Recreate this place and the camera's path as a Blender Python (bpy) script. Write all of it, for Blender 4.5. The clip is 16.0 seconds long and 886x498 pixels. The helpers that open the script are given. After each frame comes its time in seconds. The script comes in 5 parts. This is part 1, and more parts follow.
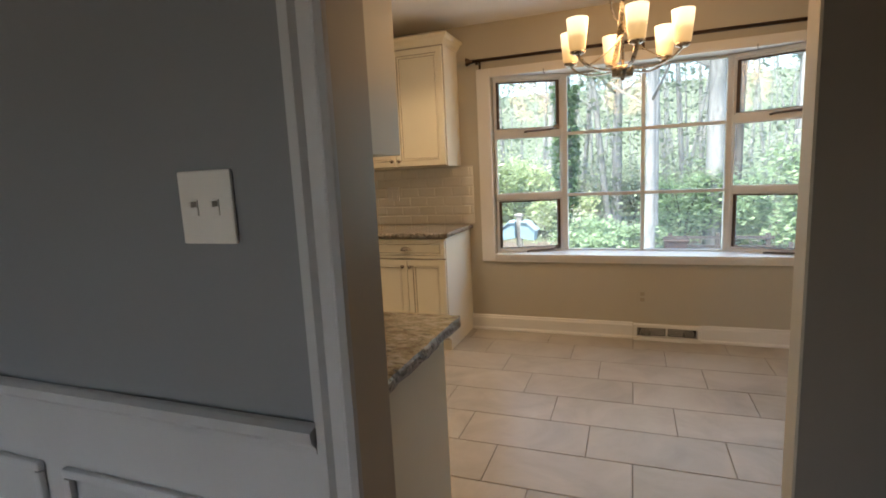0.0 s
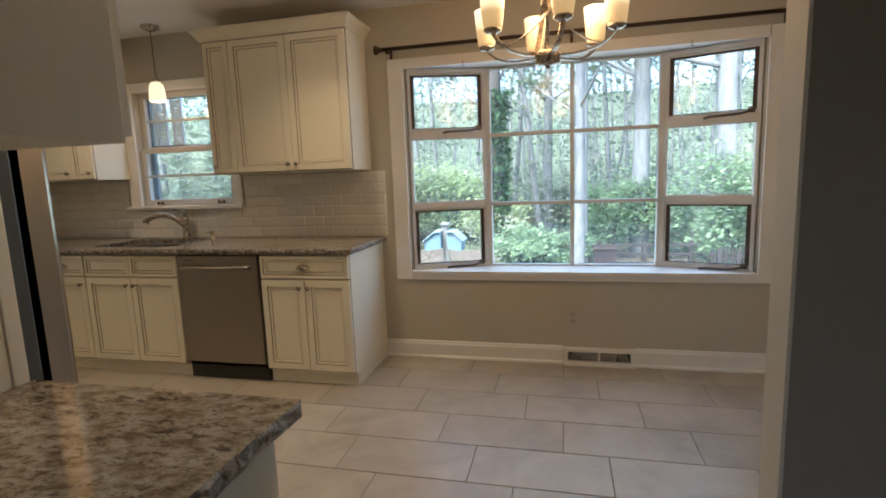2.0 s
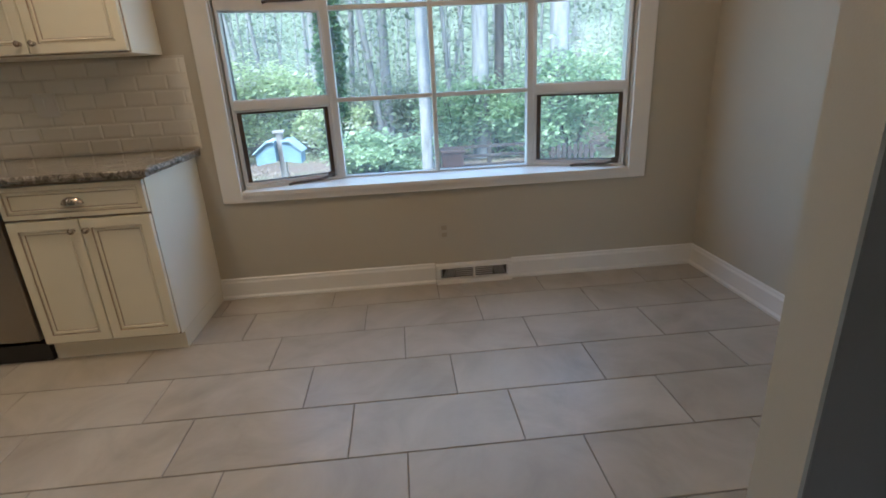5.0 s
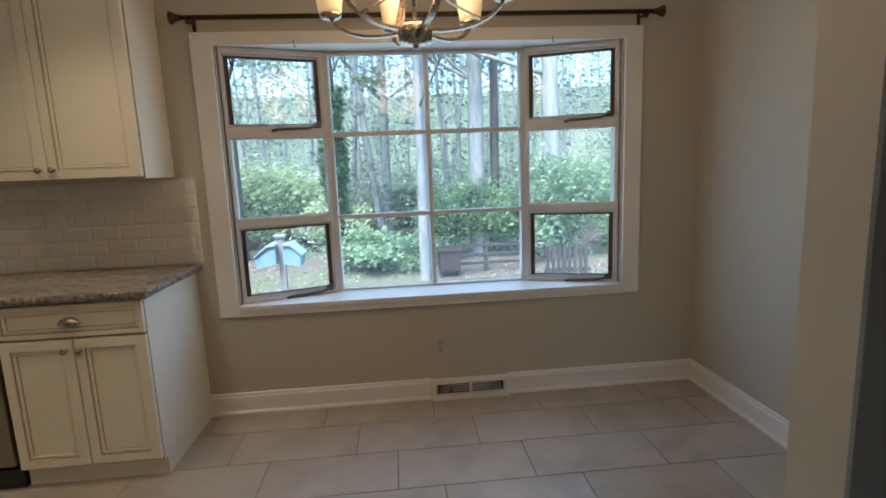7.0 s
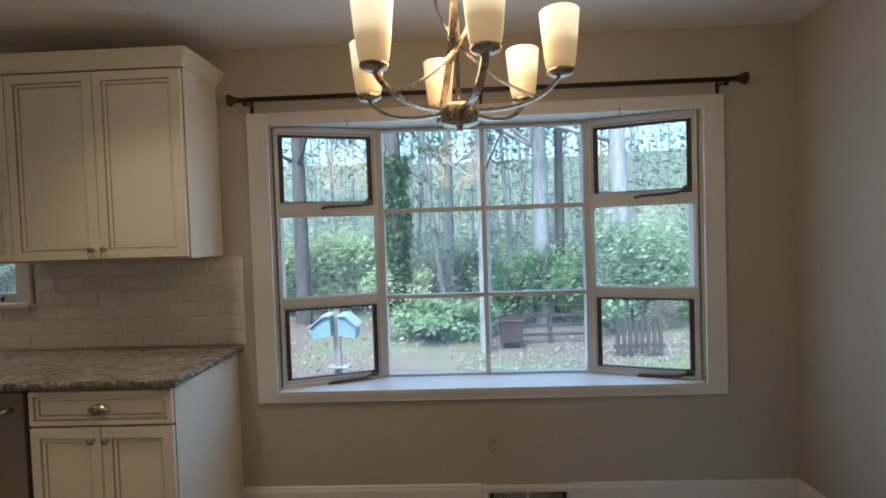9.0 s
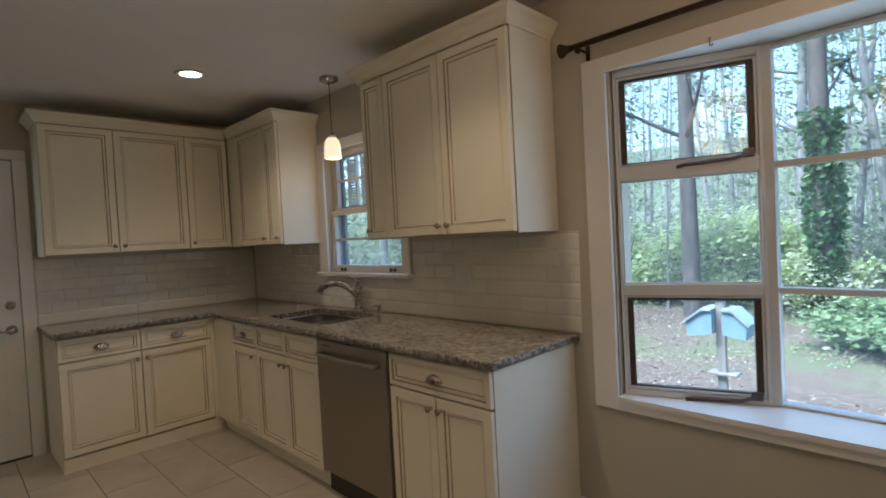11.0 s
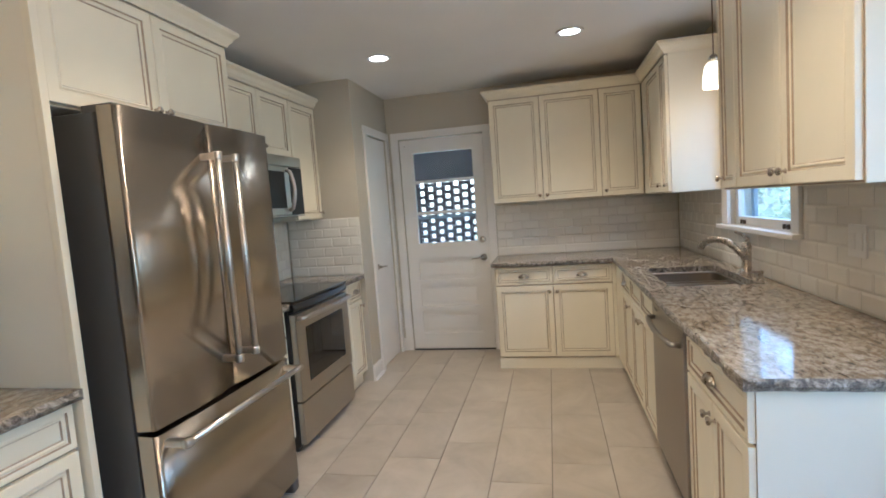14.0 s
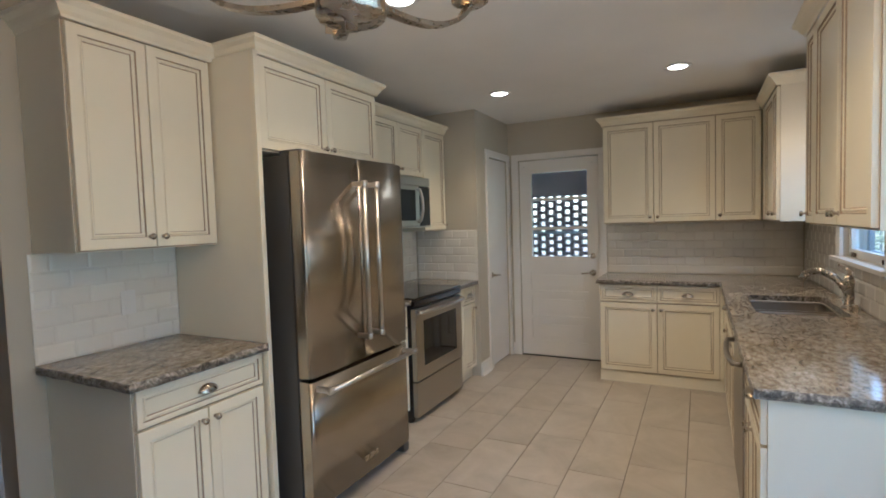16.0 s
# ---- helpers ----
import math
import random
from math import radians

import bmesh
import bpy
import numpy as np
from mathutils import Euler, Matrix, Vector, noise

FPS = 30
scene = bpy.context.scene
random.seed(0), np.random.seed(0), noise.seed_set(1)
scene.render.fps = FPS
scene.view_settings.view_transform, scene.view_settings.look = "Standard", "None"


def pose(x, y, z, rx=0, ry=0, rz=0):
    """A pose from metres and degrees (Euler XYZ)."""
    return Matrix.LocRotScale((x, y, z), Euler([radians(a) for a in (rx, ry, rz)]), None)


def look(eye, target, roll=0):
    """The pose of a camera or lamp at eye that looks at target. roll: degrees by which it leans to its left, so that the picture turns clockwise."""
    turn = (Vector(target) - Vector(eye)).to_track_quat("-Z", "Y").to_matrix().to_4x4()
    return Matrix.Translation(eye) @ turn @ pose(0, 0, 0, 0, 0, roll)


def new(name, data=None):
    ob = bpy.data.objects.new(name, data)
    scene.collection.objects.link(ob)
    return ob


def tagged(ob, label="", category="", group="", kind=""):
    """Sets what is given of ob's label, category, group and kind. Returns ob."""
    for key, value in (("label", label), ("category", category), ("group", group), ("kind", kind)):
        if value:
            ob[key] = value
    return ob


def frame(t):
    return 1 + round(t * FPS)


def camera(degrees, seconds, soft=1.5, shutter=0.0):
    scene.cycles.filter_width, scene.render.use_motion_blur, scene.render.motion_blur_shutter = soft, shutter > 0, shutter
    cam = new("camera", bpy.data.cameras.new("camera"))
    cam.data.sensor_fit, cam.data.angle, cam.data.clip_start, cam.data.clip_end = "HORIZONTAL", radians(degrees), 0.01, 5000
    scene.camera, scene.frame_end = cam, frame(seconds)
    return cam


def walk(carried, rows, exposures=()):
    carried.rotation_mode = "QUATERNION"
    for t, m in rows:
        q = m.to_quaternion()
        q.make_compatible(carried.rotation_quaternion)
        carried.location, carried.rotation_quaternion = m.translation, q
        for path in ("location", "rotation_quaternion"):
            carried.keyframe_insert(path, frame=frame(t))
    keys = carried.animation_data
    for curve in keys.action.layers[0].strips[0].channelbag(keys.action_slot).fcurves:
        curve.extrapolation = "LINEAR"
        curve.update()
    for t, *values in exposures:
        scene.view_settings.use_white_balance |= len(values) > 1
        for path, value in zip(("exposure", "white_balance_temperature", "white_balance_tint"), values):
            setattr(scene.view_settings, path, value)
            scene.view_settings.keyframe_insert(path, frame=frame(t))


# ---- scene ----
cam = camera(82.7, 16.0, 1.8)
PATH = [
    (0, (0.124, 0.093, 1.316), (-0.574, 1.944, 1.018), -2.8),
    (0.5, (0.227, 0.209, 1.321), (-0.434, 2.074, 1.029), -3.1),
    (1, (0.278, 0.351, 1.312), (-0.445, 2.194, 1.024), -2.1),
    (1.5, (0.236, 0.49, 1.306), (-0.457, 2.344, 1.018), -1.7),
    (2, (0.137, 0.643, 1.308), (-0.322, 2.568, 1.02), -2.1),
    (2.5, (0.073, 0.792, 1.293), (-0.191, 2.753, 1.002), -2.1),
    (3, (0.072, 0.967, 1.254), (-0.147, 2.928, 0.927), -1.9),
    (3.5, (0.039, 1.084, 1.219), (-0.175, 3.012, 0.736), -2.0),
    (4, (0.002, 1.155, 1.191), (0.008, 3.056, 0.567), -1.6),
    (4.2, (-0.007, 1.172, 1.179), (0.067, 3.055, 0.511), -1.8),
    (6.3, (-0.01, 1.208, 1.304), (0.153, 3.137, 0.802), -3.5),
    (6.5, (0.005, 1.203, 1.308), (0.164, 3.151, 0.88), -3.7),
    (7, (0.001, 1.211, 1.36), (0.172, 3.178, 1.044), -2.3),
    (7.5, (0.01, 1.229, 1.423), (0.186, 3.206, 1.177), -1.9),
    (8, (0.008, 1.247, 1.459), (0.218, 3.233, 1.341), -1.7),
    (8.2, (0.025, 1.273, 1.462), (0.263, 3.257, 1.366), -1.4),
    (10.3, (0.097, 1.791, 1.411), (-0.821, 3.568, 1.382), -2.9),
    (10.5, (0.099, 1.837, 1.411), (-0.895, 3.572, 1.378), -3.0),
    (11, (0.097, 1.997, 1.372), (-1.312, 3.416, 1.321), -3.0),
    (11.5, (0.075, 2.111, 1.351), (-1.629, 3.153, 1.244), -3.2),
    (12, (0.065, 2.257, 1.343), (-1.755, 3.074, 1.218), -4.3),
    (12.5, (0.192, 2.445, 1.34), (-1.789, 2.68, 1.199), -5.5),
    (13, (0.27, 2.618, 1.351), (-1.722, 2.585, 1.175), -5.1),
    (13.5, (0.262, 2.798, 1.359), (-1.721, 2.619, 1.178), -4.8),
    (14, (0.29, 2.964, 1.389), (-1.658, 2.542, 1.221), -4.2),
    (14.5, (0.393, 3.062, 1.416), (-1.413, 2.217, 1.251), -1.8),
    (15, (0.529, 3.096, 1.425), (-1.265, 2.225, 1.28), -2.1),
    (15.5, (0.628, 3.157, 1.448), (-1.169, 2.287, 1.336), -2.5),
    (16, (0.703, 3.277, 1.436), (-1.075, 2.369, 1.329), -1.8),
]
walk(cam, [(t, look(eye, target, roll)) for t, eye, target, roll in PATH], exposures=[(0.0, 2.66, 6300, 8), (1.5, 2.54, 5850, 7), (3.0, 2.30, 5150, 4), (4.2, 2.36, 5050, 4), (6.5, 2.2, 5200, 4), (8.0, 2.08, 5200, 4), (10.5, 1.82, 5050, 4), (11.5, 2.47, 5250, 5), (12.2, 2.89, 4900, 4), (13.0, 3.37, 4720, 4), (14.5, 3.36, 4720, 4), (15.5, 2.99, 4850, 4), (16.0, 2.98, 4900, 4)])

SKY, SUN = 0.15, 2.4
CHAND_W, CAN_W, PEND_W = 3.4, 6.4, 0.35
SHADE_GLOW, CAN_GLOW = 0.25, 1.8
DINING_W, BOW_W = 0.06, 1.7

# ---------- world, sun, lamps ----------
world = bpy.data.worlds.new("world")
scene.world = world
world.use_nodes = True
_wn = world.node_tree.nodes
_sky = _wn.new("ShaderNodeTexSky")
_sky.sky_type, _sky.sun_disc = "NISHITA", False
_sky.sun_elevation, _sky.sun_rotation = radians(52), radians(200)
_sky.air_density, _sky.dust_density = 1.0, 2.5
world.node_tree.links.new(_sky.outputs[0], _wn["Background"].inputs[0])
_wn["Background"].inputs[1].default_value = SKY

sun = new("sun", bpy.data.lights.new("sun", "SUN"))
sun.data.energy, sun.data.angle, sun.data.color = SUN, radians(30), (1.0, 0.95, 0.86)
sun.matrix_world = look((0, 0, 20), (4.0, 9.0, 5))


def lamp(name, kind, place, watts, colour, size, target=None):
    ob = new(name, bpy.data.lights.new(name, kind))
    ob.data.energy, ob.data.color = watts, colour
    if kind == "POINT":
        ob.data.shadow_soft_size = size
    elif kind == "SPOT":
        ob.data.shadow_soft_size, ob.data.spot_size, ob.data.spot_blend = size, radians(118), 0.9
    else:
        ob.data.size = size
    ob.matrix_world = look(place, target or (place[0], place[1] + 0.0001, place[2] - 1))
    return ob


WARM = (1.0, 0.54, 0.22)

# ---------- materials ----------


def material(name, rough=0.5, metal=0.0, spec=0.5, coat=0.0):
    m = bpy.data.materials.new(name)
    m.use_nodes = True
    b = m.node_tree.nodes["Principled BSDF"]
    b.inputs["Roughness"].default_value = rough
    b.inputs["Metallic"].default_value = metal
    b.inputs["Specular IOR Level"].default_value = spec
    b.inputs["Coat Weight"].default_value = coat
    b.inputs["Coat Roughness"].default_value = 0.08
    return m, m.node_tree.nodes, m.node_tree.links, b


def noise_node(n, l, scale, detail=4.0, rough=0.55, stretch=(1, 1, 1), space="Object", warp=0.0):
    co = n.new("ShaderNodeTexCoord")
    mp = n.new("ShaderNodeMapping")
    mp.inputs["Scale"].default_value = stretch
    l.new(co.outputs[space], mp.inputs[0])
    t = n.new("ShaderNodeTexNoise")
    t.inputs["Scale"].default_value, t.inputs["Detail"].default_value = scale, detail
    t.inputs["Roughness"].default_value, t.inputs["Distortion"].default_value = rough, warp
    l.new(mp.outputs[0], t.inputs["Vector"])
    return t


def ramp(n, l, src, stops):
    r = n.new("ShaderNodeValToRGB")
    el = r.color_ramp.elements
    while len(el) < len(stops):
        el.new(0.5)
    for e, (p, c) in zip(el, stops):
        e.position, e.color = p, (*c, 1)
    l.new(src, r.inputs[0])
    return r


def mix(n, l, fac, a, b, mode="MIX"):
    x = n.new("ShaderNodeMix")
    x.data_type, x.blend_type = "RGBA", mode
    for sock, v in ((x.inputs[0], fac), (x.inputs[6], a), (x.inputs[7], b)):
        if isinstance(v, (int, float)):
            sock.default_value = v
        elif isinstance(v, tuple):
            sock.default_value = (*v, 1)
        else:
            l.new(v, sock)
    return x.outputs[2]


def bump(n, l, b, height, strength, dist=0.002):
    x = n.new("ShaderNodeBump")
    x.inputs["Strength"].default_value, x.inputs["Distance"].default_value = strength, dist
    l.new(height, x.inputs["Height"])
    l.new(x.outputs[0], b.inputs["Normal"])


def rough_var(n, l, b, src, lo, hi):
    m = n.new("ShaderNodeMapRange")
    m.inputs["To Min"].default_value, m.inputs["To Max"].default_value = lo, hi
    l.new(src, m.inputs[0])
    l.new(m.outputs[0], b.inputs["Roughness"])


def paint(name, colour, rough=0.5, vary=0.06, fine=220.0, relief=0.15, coarse=1.7):
    m, n, l, b = material(name, rough)
    big = noise_node(n, l, coarse, 3)
    lo = tuple(c * (1 - vary) for c in colour)
    hi = tuple(min(1, c * (1 + vary)) for c in colour)
    r = ramp(n, l, big.outputs[0], [(0.3, lo), (0.7, hi)])
    l.new(r.outputs[0], b.inputs["Base Color"])
    f = noise_node(n, l, fine, 2)
    bump(n, l, b, f.outputs[0], relief, 0.001)
    rough_var(n, l, b, big.outputs[0], rough - 0.06, rough + 0.08)
    return m


def metal(name, colour, rough, stretch=(1, 1, 1), vary=0.12):
    m, n, l, b = material(name, rough, 1.0)
    t = noise_node(n, l, 60, 4, stretch=stretch)
    lo = tuple(c * (1 - vary) for c in colour)
    r = ramp(n, l, t.outputs[0], [(0.25, lo), (0.75, colour)])
    l.new(r.outputs[0], b.inputs["Base Color"])
    rough_var(n, l, b, t.outputs[0], rough * 0.75, rough * 1.3)
    bump(n, l, b, t.outputs[0], 0.06, 0.0006)
    return m


def anisotropic(m, amount):
    b = m.node_tree.nodes["Principled BSDF"]
    b.inputs["Anisotropic"].default_value, b.inputs["Anisotropic Rotation"].default_value = amount, 0.25
    return m


def glow(name, colour, strength, base=(0.8, 0.75, 0.65)):
    m, n, l, b = material(name, 0.35)
    b.inputs["Base Color"].default_value = (*base, 1)
    b.inputs["Emission Color"].default_value = (*colour, 1)
    b.inputs["Emission Strength"].default_value = strength
    return m


def lit_glass(name, strength):
    """A frosted cup with its bulb in the upper half: white at the rim, amber at the foot."""
    m, n, l, b = material(name, 0.3)
    b.inputs["Base Color"].default_value = (0.8, 0.72, 0.56, 1)
    co, sep, mr = n.new("ShaderNodeTexCoord"), n.new("ShaderNodeSeparateXYZ"), n.new("ShaderNodeMapRange")
    l.new(co.outputs["Object"], sep.inputs[0])
    l.new(sep.outputs[2], mr.inputs[0])
    mr.inputs["From Min"].default_value, mr.inputs["From Max"].default_value = 1.85, 1.995
    c = ramp(n, l, mr.outputs[0], [(0.0, (0.30, 0.165, 0.055)), (0.38, (0.36, 0.21, 0.08)), (0.56, (0.80, 0.55, 0.28)), (1.0, (1.0, 0.76, 0.46))])
    l.new(c.outputs[0], b.inputs["Emission Color"])
    b.inputs["Emission Strength"].default_value = strength
    return m


def glass(name, tint=(0.97, 1.0, 0.99), haze=0.06):
    m = bpy.data.materials.new(name)
    m.use_nodes = True
    n, l = m.node_tree.nodes, m.node_tree.links
    n.clear()
    out = n.new("ShaderNodeOutputMaterial")
    tr, gl, mx, fr = (n.new("ShaderNodeBsdfTransparent"), n.new("ShaderNodeBsdfGlossy"), n.new("ShaderNodeMixShader"), n.new("ShaderNodeFresnel"))
    tr.inputs[0].default_value = (*tint, 1)
    gl.inputs["Roughness"].default_value = 0.01
    fr.inputs[0].default_value = 1.5
    l.new(fr.outputs[0], mx.inputs[0])
    l.new(tr.outputs[0], mx.inputs[1])
    l.new(gl.outputs[0], mx.inputs[2])
    # translucent veil added as haze, paling the view through the panes
    veil_scatter, veil = n.new("ShaderNodeBsdfTranslucent"), n.new("ShaderNodeMixShader")
    veil_scatter.inputs[0].default_value = (0.82, 0.94, 1.0, 1)
    veil_noise = noise_node(n, l, 5, 4)
    veil_share = n.new("ShaderNodeMapRange")
    veil_share.inputs["To Min"].default_value, veil_share.inputs["To Max"].default_value = haze * 0.7, haze * 1.3
    l.new(veil_noise.outputs[0], veil_share.inputs[0])
    l.new(veil_share.outputs[0], veil.inputs[0])
    l.new(mx.outputs[0], veil.inputs[1])
    l.new(veil_scatter.outputs[0], veil.inputs[2])
    l.new(veil.outputs[0], out.inputs[0])
    return m


def granite(name):
    """Cream and grey stone with drifts of brown and clustered dark flecks, drawn out along the slab."""
    m, n, l, b = material(name, 0.09, spec=0.55)
    drift = noise_node(n, l, 3.6, 5, 0.62, (0.7, 1.3, 1), warp=1.2)
    flow = noise_node(n, l, 27, 7, 0.74, (0.72, 1.3, 1), warp=0.3)
    fleck = noise_node(n, l, 47, 6, 0.72, (0.68, 1.35, 1), warp=0.35)
    fine = noise_node(n, l, 190, 3, 0.7)
    ground = ramp(n, l, flow.outputs[0], [(0.30, (0.11, 0.083, 0.055)), (0.42, (0.24, 0.195, 0.138)), (0.50, (0.35, 0.322, 0.27)), (0.60, (0.46, 0.445, 0.405)), (0.72, (0.37, 0.355, 0.325))])
    tint = ramp(n, l, drift.outputs[0], [(0.34, (0.78, 0.725, 0.65)), (0.52, (1.0, 0.975, 0.94)), (0.68, (1.10, 1.09, 1.07))])
    c = mix(n, l, 0.85, ground.outputs[0], tint.outputs[0], "MULTIPLY")
    lean = n.new("ShaderNodeMath")
    lean.operation = "MULTIPLY_ADD"
    lean.inputs[1].default_value, lean.inputs[2].default_value = 0.26, -0.13
    l.new(drift.outputs[0], lean.inputs[0])
    both = n.new("ShaderNodeMath")
    both.operation = "ADD"
    l.new(fleck.outputs[0], both.inputs[0])
    l.new(lean.outputs[0], both.inputs[1])
    dark = ramp(n, l, both.outputs[0], [(0.33, (0.13, 0.11, 0.09)), (0.40, (0.36, 0.31, 0.26)), (0.455, (0.80, 0.77, 0.73)), (0.50, (1, 1, 1))])
    c = mix(n, l, 0.95, c, dark.outputs[0], "MULTIPLY")
    spk = ramp(n, l, fine.outputs[0], [(0.34, (0.55, 0.5, 0.45)), (0.50, (1, 1, 1)), (0.68, (1.15, 1.14, 1.12))])
    c = mix(n, l, 0.6, c, spk.outputs[0], "MULTIPLY")
    l.new(c, b.inputs["Base Color"])
    rough_var(n, l, b, flow.outputs[0], 0.06, 0.15)
    return m


def stone_tile(name):
    m, n, l, b = material(name, 0.38)
    info = n.new("ShaderNodeObjectInfo")
    big = noise_node(n, l, 2.6, 5, 0.6, warp=0.7)
    off = n.new("ShaderNodeVectorMath")
    off.operation = "MULTIPLY_ADD"
    co = n.new("ShaderNodeTexCoord")
    vec = n.new("ShaderNodeCombineXYZ")
    for i in range(3):
        l.new(info.outputs["Random"], vec.inputs[i])
    off.inputs[1].default_value = (19, 31, 7)
    l.new(vec.outputs[0], off.inputs[0])
    l.new(co.outputs["Object"], off.inputs[2])
    l.new(off.outputs[0], big.inputs["Vector"])
    c = ramp(n, l, big.outputs[0], [(0.28, (0.335, 0.30, 0.248)), (0.5, (0.43, 0.39, 0.33)), (0.72, (0.51, 0.47, 0.405))])
    tone = ramp(n, l, info.outputs["Random"], [(0.0, (0.90, 0.89, 0.87)), (1.0, (1.0, 1.0, 1.0))])
    col = mix(n, l, 1.0, c.outputs[0], tone.outputs[0], "MULTIPLY")
    fine = noise_node(n, l, 90, 4)
    l.new(col, b.inputs["Base Color"])
    rough_var(n, l, b, big.outputs[0], 0.25, 0.40)
    bump(n, l, b, fine.outputs[0], 0.12, 0.0008)
    return m


def wood(name, dark, light, scale=9.0, rough=0.55, stretch=(1, 1, 0.12)):
    m, n, l, b = material(name, rough)
    t = noise_node(n, l, scale, 6, 0.65, stretch, warp=0.5)
    r = ramp(n, l, t.outputs[0], [(0.3, dark), (0.7, light)])
    l.new(r.outputs[0], b.inputs["Base Color"])
    bump(n, l, b, t.outputs[0], 0.35, 0.004)
    return m


def leafy(name, dark, light, through_colour, share=0.45):
    m, n, l, b = material(name, 0.55, spec=0.3)
    geo = n.new("ShaderNodeNewGeometry")
    r = ramp(n, l, geo.outputs["Random Per Island"], [(0.0, dark), (1.0, light)])
    l.new(r.outputs[0], b.inputs["Base Color"])
    tl = n.new("ShaderNodeBsdfTranslucent")
    l.new(mix(n, l, 0.5, r.outputs[0], through_colour), tl.inputs[0])
    mx = n.new("ShaderNodeMixShader")
    mx.inputs[0].default_value = share
    l.new(b.outputs[0], mx.inputs[1])
    l.new(tl.outputs[0], mx.inputs[2])
    l.new(mx.outputs[0], n["Material Output"].inputs[0])
    return m


M_WALL = paint("greige_paint", (0.50, 0.465, 0.38), 0.62, 0.03, 260, 0.25, 1.2)
# greige darkened to hold the shade on the wall end's hall face
M_WALL_SHADE = paint("shade_darkened_greige", (0.22, 0.197, 0.17), 0.6, 0.04, 260, 0.25)
M_JAMB = paint("semi_gloss_greige_paint", (0.46, 0.40, 0.31), 0.36, 0.015, 90, 0.12, 1.2)
M_DINING = paint("slate_grey_paint", (0.215, 0.228, 0.25), 0.6, 0.04, 260, 0.25)
M_DTRIM = paint("pale_grey_trim_paint", (0.50, 0.515, 0.54), 0.4, 0.05, 120, 0.1, 3)
M_CEIL = paint("ceiling_paint", (0.82, 0.80, 0.76), 0.75, 0.03, 180, 0.35)
M_TRIM = paint("white_trim_paint", (0.78, 0.765, 0.73), 0.35, 0.03, 120, 0.08, 3)
M_STORM = paint("blue_grey_aluminium", (0.22, 0.26, 0.30), 0.4, 0.05)
M_SASH = paint("white_sash_paint", (0.66, 0.655, 0.63), 0.4, 0.05, 140, 0.12, 5)
M_CREAM = paint("cream_lacquer", (0.82, 0.77, 0.615), 0.33, 0.035, 160, 0.05, 2.5)
M_SIDE = paint("cream_side_panel", (0.82, 0.775, 0.64), 0.4, 0.03, 160, 0.05, 2.0)
M_GLAZE = paint("brown_glaze", (0.38, 0.305, 0.215), 0.5, 0.15, 160, 0.05, 20)
M_GRANITE = granite("granite")
M_GRANITE_EDGE, _n, _l, _b = material("chiselled_granite_edge", 0.32)
_e1, _e2 = noise_node(_n, _l, 38, 5, 0.75, warp=0.8), noise_node(_n, _l, 120, 4, 0.7)
_l.new(ramp(_n, _l, _e1.outputs[0], [(0.36, (0.03, 0.026, 0.022)), (0.46, (0.13, 0.115, 0.095)), (0.54, (0.28, 0.255, 0.215)), (0.64, (0.50, 0.475, 0.43))]).outputs[0], _b.inputs["Base Color"])
bump(_n, _l, _b, _e2.outputs[0], 0.9, 0.004)
M_TILE = stone_tile("porcelain_floor_tile")
M_GROUT = paint("grey_grout", (0.17, 0.15, 0.13), 0.85, 0.15, 300, 0.5, 9)
M_SUBWAY, _n, _l, _b = material("cream_ceramic", 0.14, spec=0.5)
_inf = _n.new("ShaderNodeObjectInfo")
_l.new(ramp(_n, _l, _inf.outputs["Random"], [(0, (0.73, 0.705, 0.64)), (1, (0.79, 0.77, 0.705))]).outputs[0], _b.inputs["Base Color"])
bump(_n, _l, _b, noise_node(_n, _l, 14, 2).outputs[0], 0.12, 0.002)
M_SUBGROUT = paint("pale_grout", (0.64, 0.615, 0.55), 0.85, 0.06, 300, 0.3)
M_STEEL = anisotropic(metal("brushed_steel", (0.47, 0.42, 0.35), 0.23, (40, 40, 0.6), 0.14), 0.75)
M_STEEL_H = metal("brushed_steel_sideways", (0.50, 0.47, 0.42), 0.30, (0.6, 40, 40))
# steel colour lowered for the dishwasher's dark reflections and the bowls' shadow
M_STEEL_SHADE = metal("shade_darkened_steel", (0.36, 0.325, 0.285), 0.32, (40, 40, 0.6))
M_CHROME = metal("satin_steel", (0.62, 0.595, 0.555), 0.30)
M_NICKEL = metal("satin_nickel", (0.47, 0.42, 0.35), 0.27)
M_BRONZE = metal("oil_rubbed_bronze", (0.10, 0.065, 0.045), 0.42)
M_LATCH = metal("dark_latch_bronze", (0.16, 0.13, 0.11), 0.45)
M_DGREY = paint("dark_grey_enamel", (0.075, 0.073, 0.07), 0.38, 0.05, 160, 0.06)
M_BLACK = paint("black_plastic", (0.018, 0.018, 0.019), 0.32, 0.1)
M_BLACKGLASS, _n, _l, _b = material("black_glass", 0.05, spec=0.6)
_l.new(ramp(_n, _l, noise_node(_n, _l, 3, 2).outputs[0], [(0.3, (0.008, 0.008, 0.009)), (0.7, (0.016, 0.015, 0.015))]).outputs[0], _b.inputs["Base Color"])
M_MESHGLASS, _n, _l, _b = material("dark_mesh_glass", 0.38, spec=0.25)
_l.new(ramp(_n, _l, noise_node(_n, _l, 300, 2).outputs[0], [(0.3, (0.006, 0.006, 0.007)), (0.7, (0.02, 0.02, 0.02))]).outputs[0], _b.inputs["Base Color"])
M_GLASS = glass("window_glass")
M_SHADE = lit_glass("frosted_lit_shade", SHADE_GLOW * 1.25)
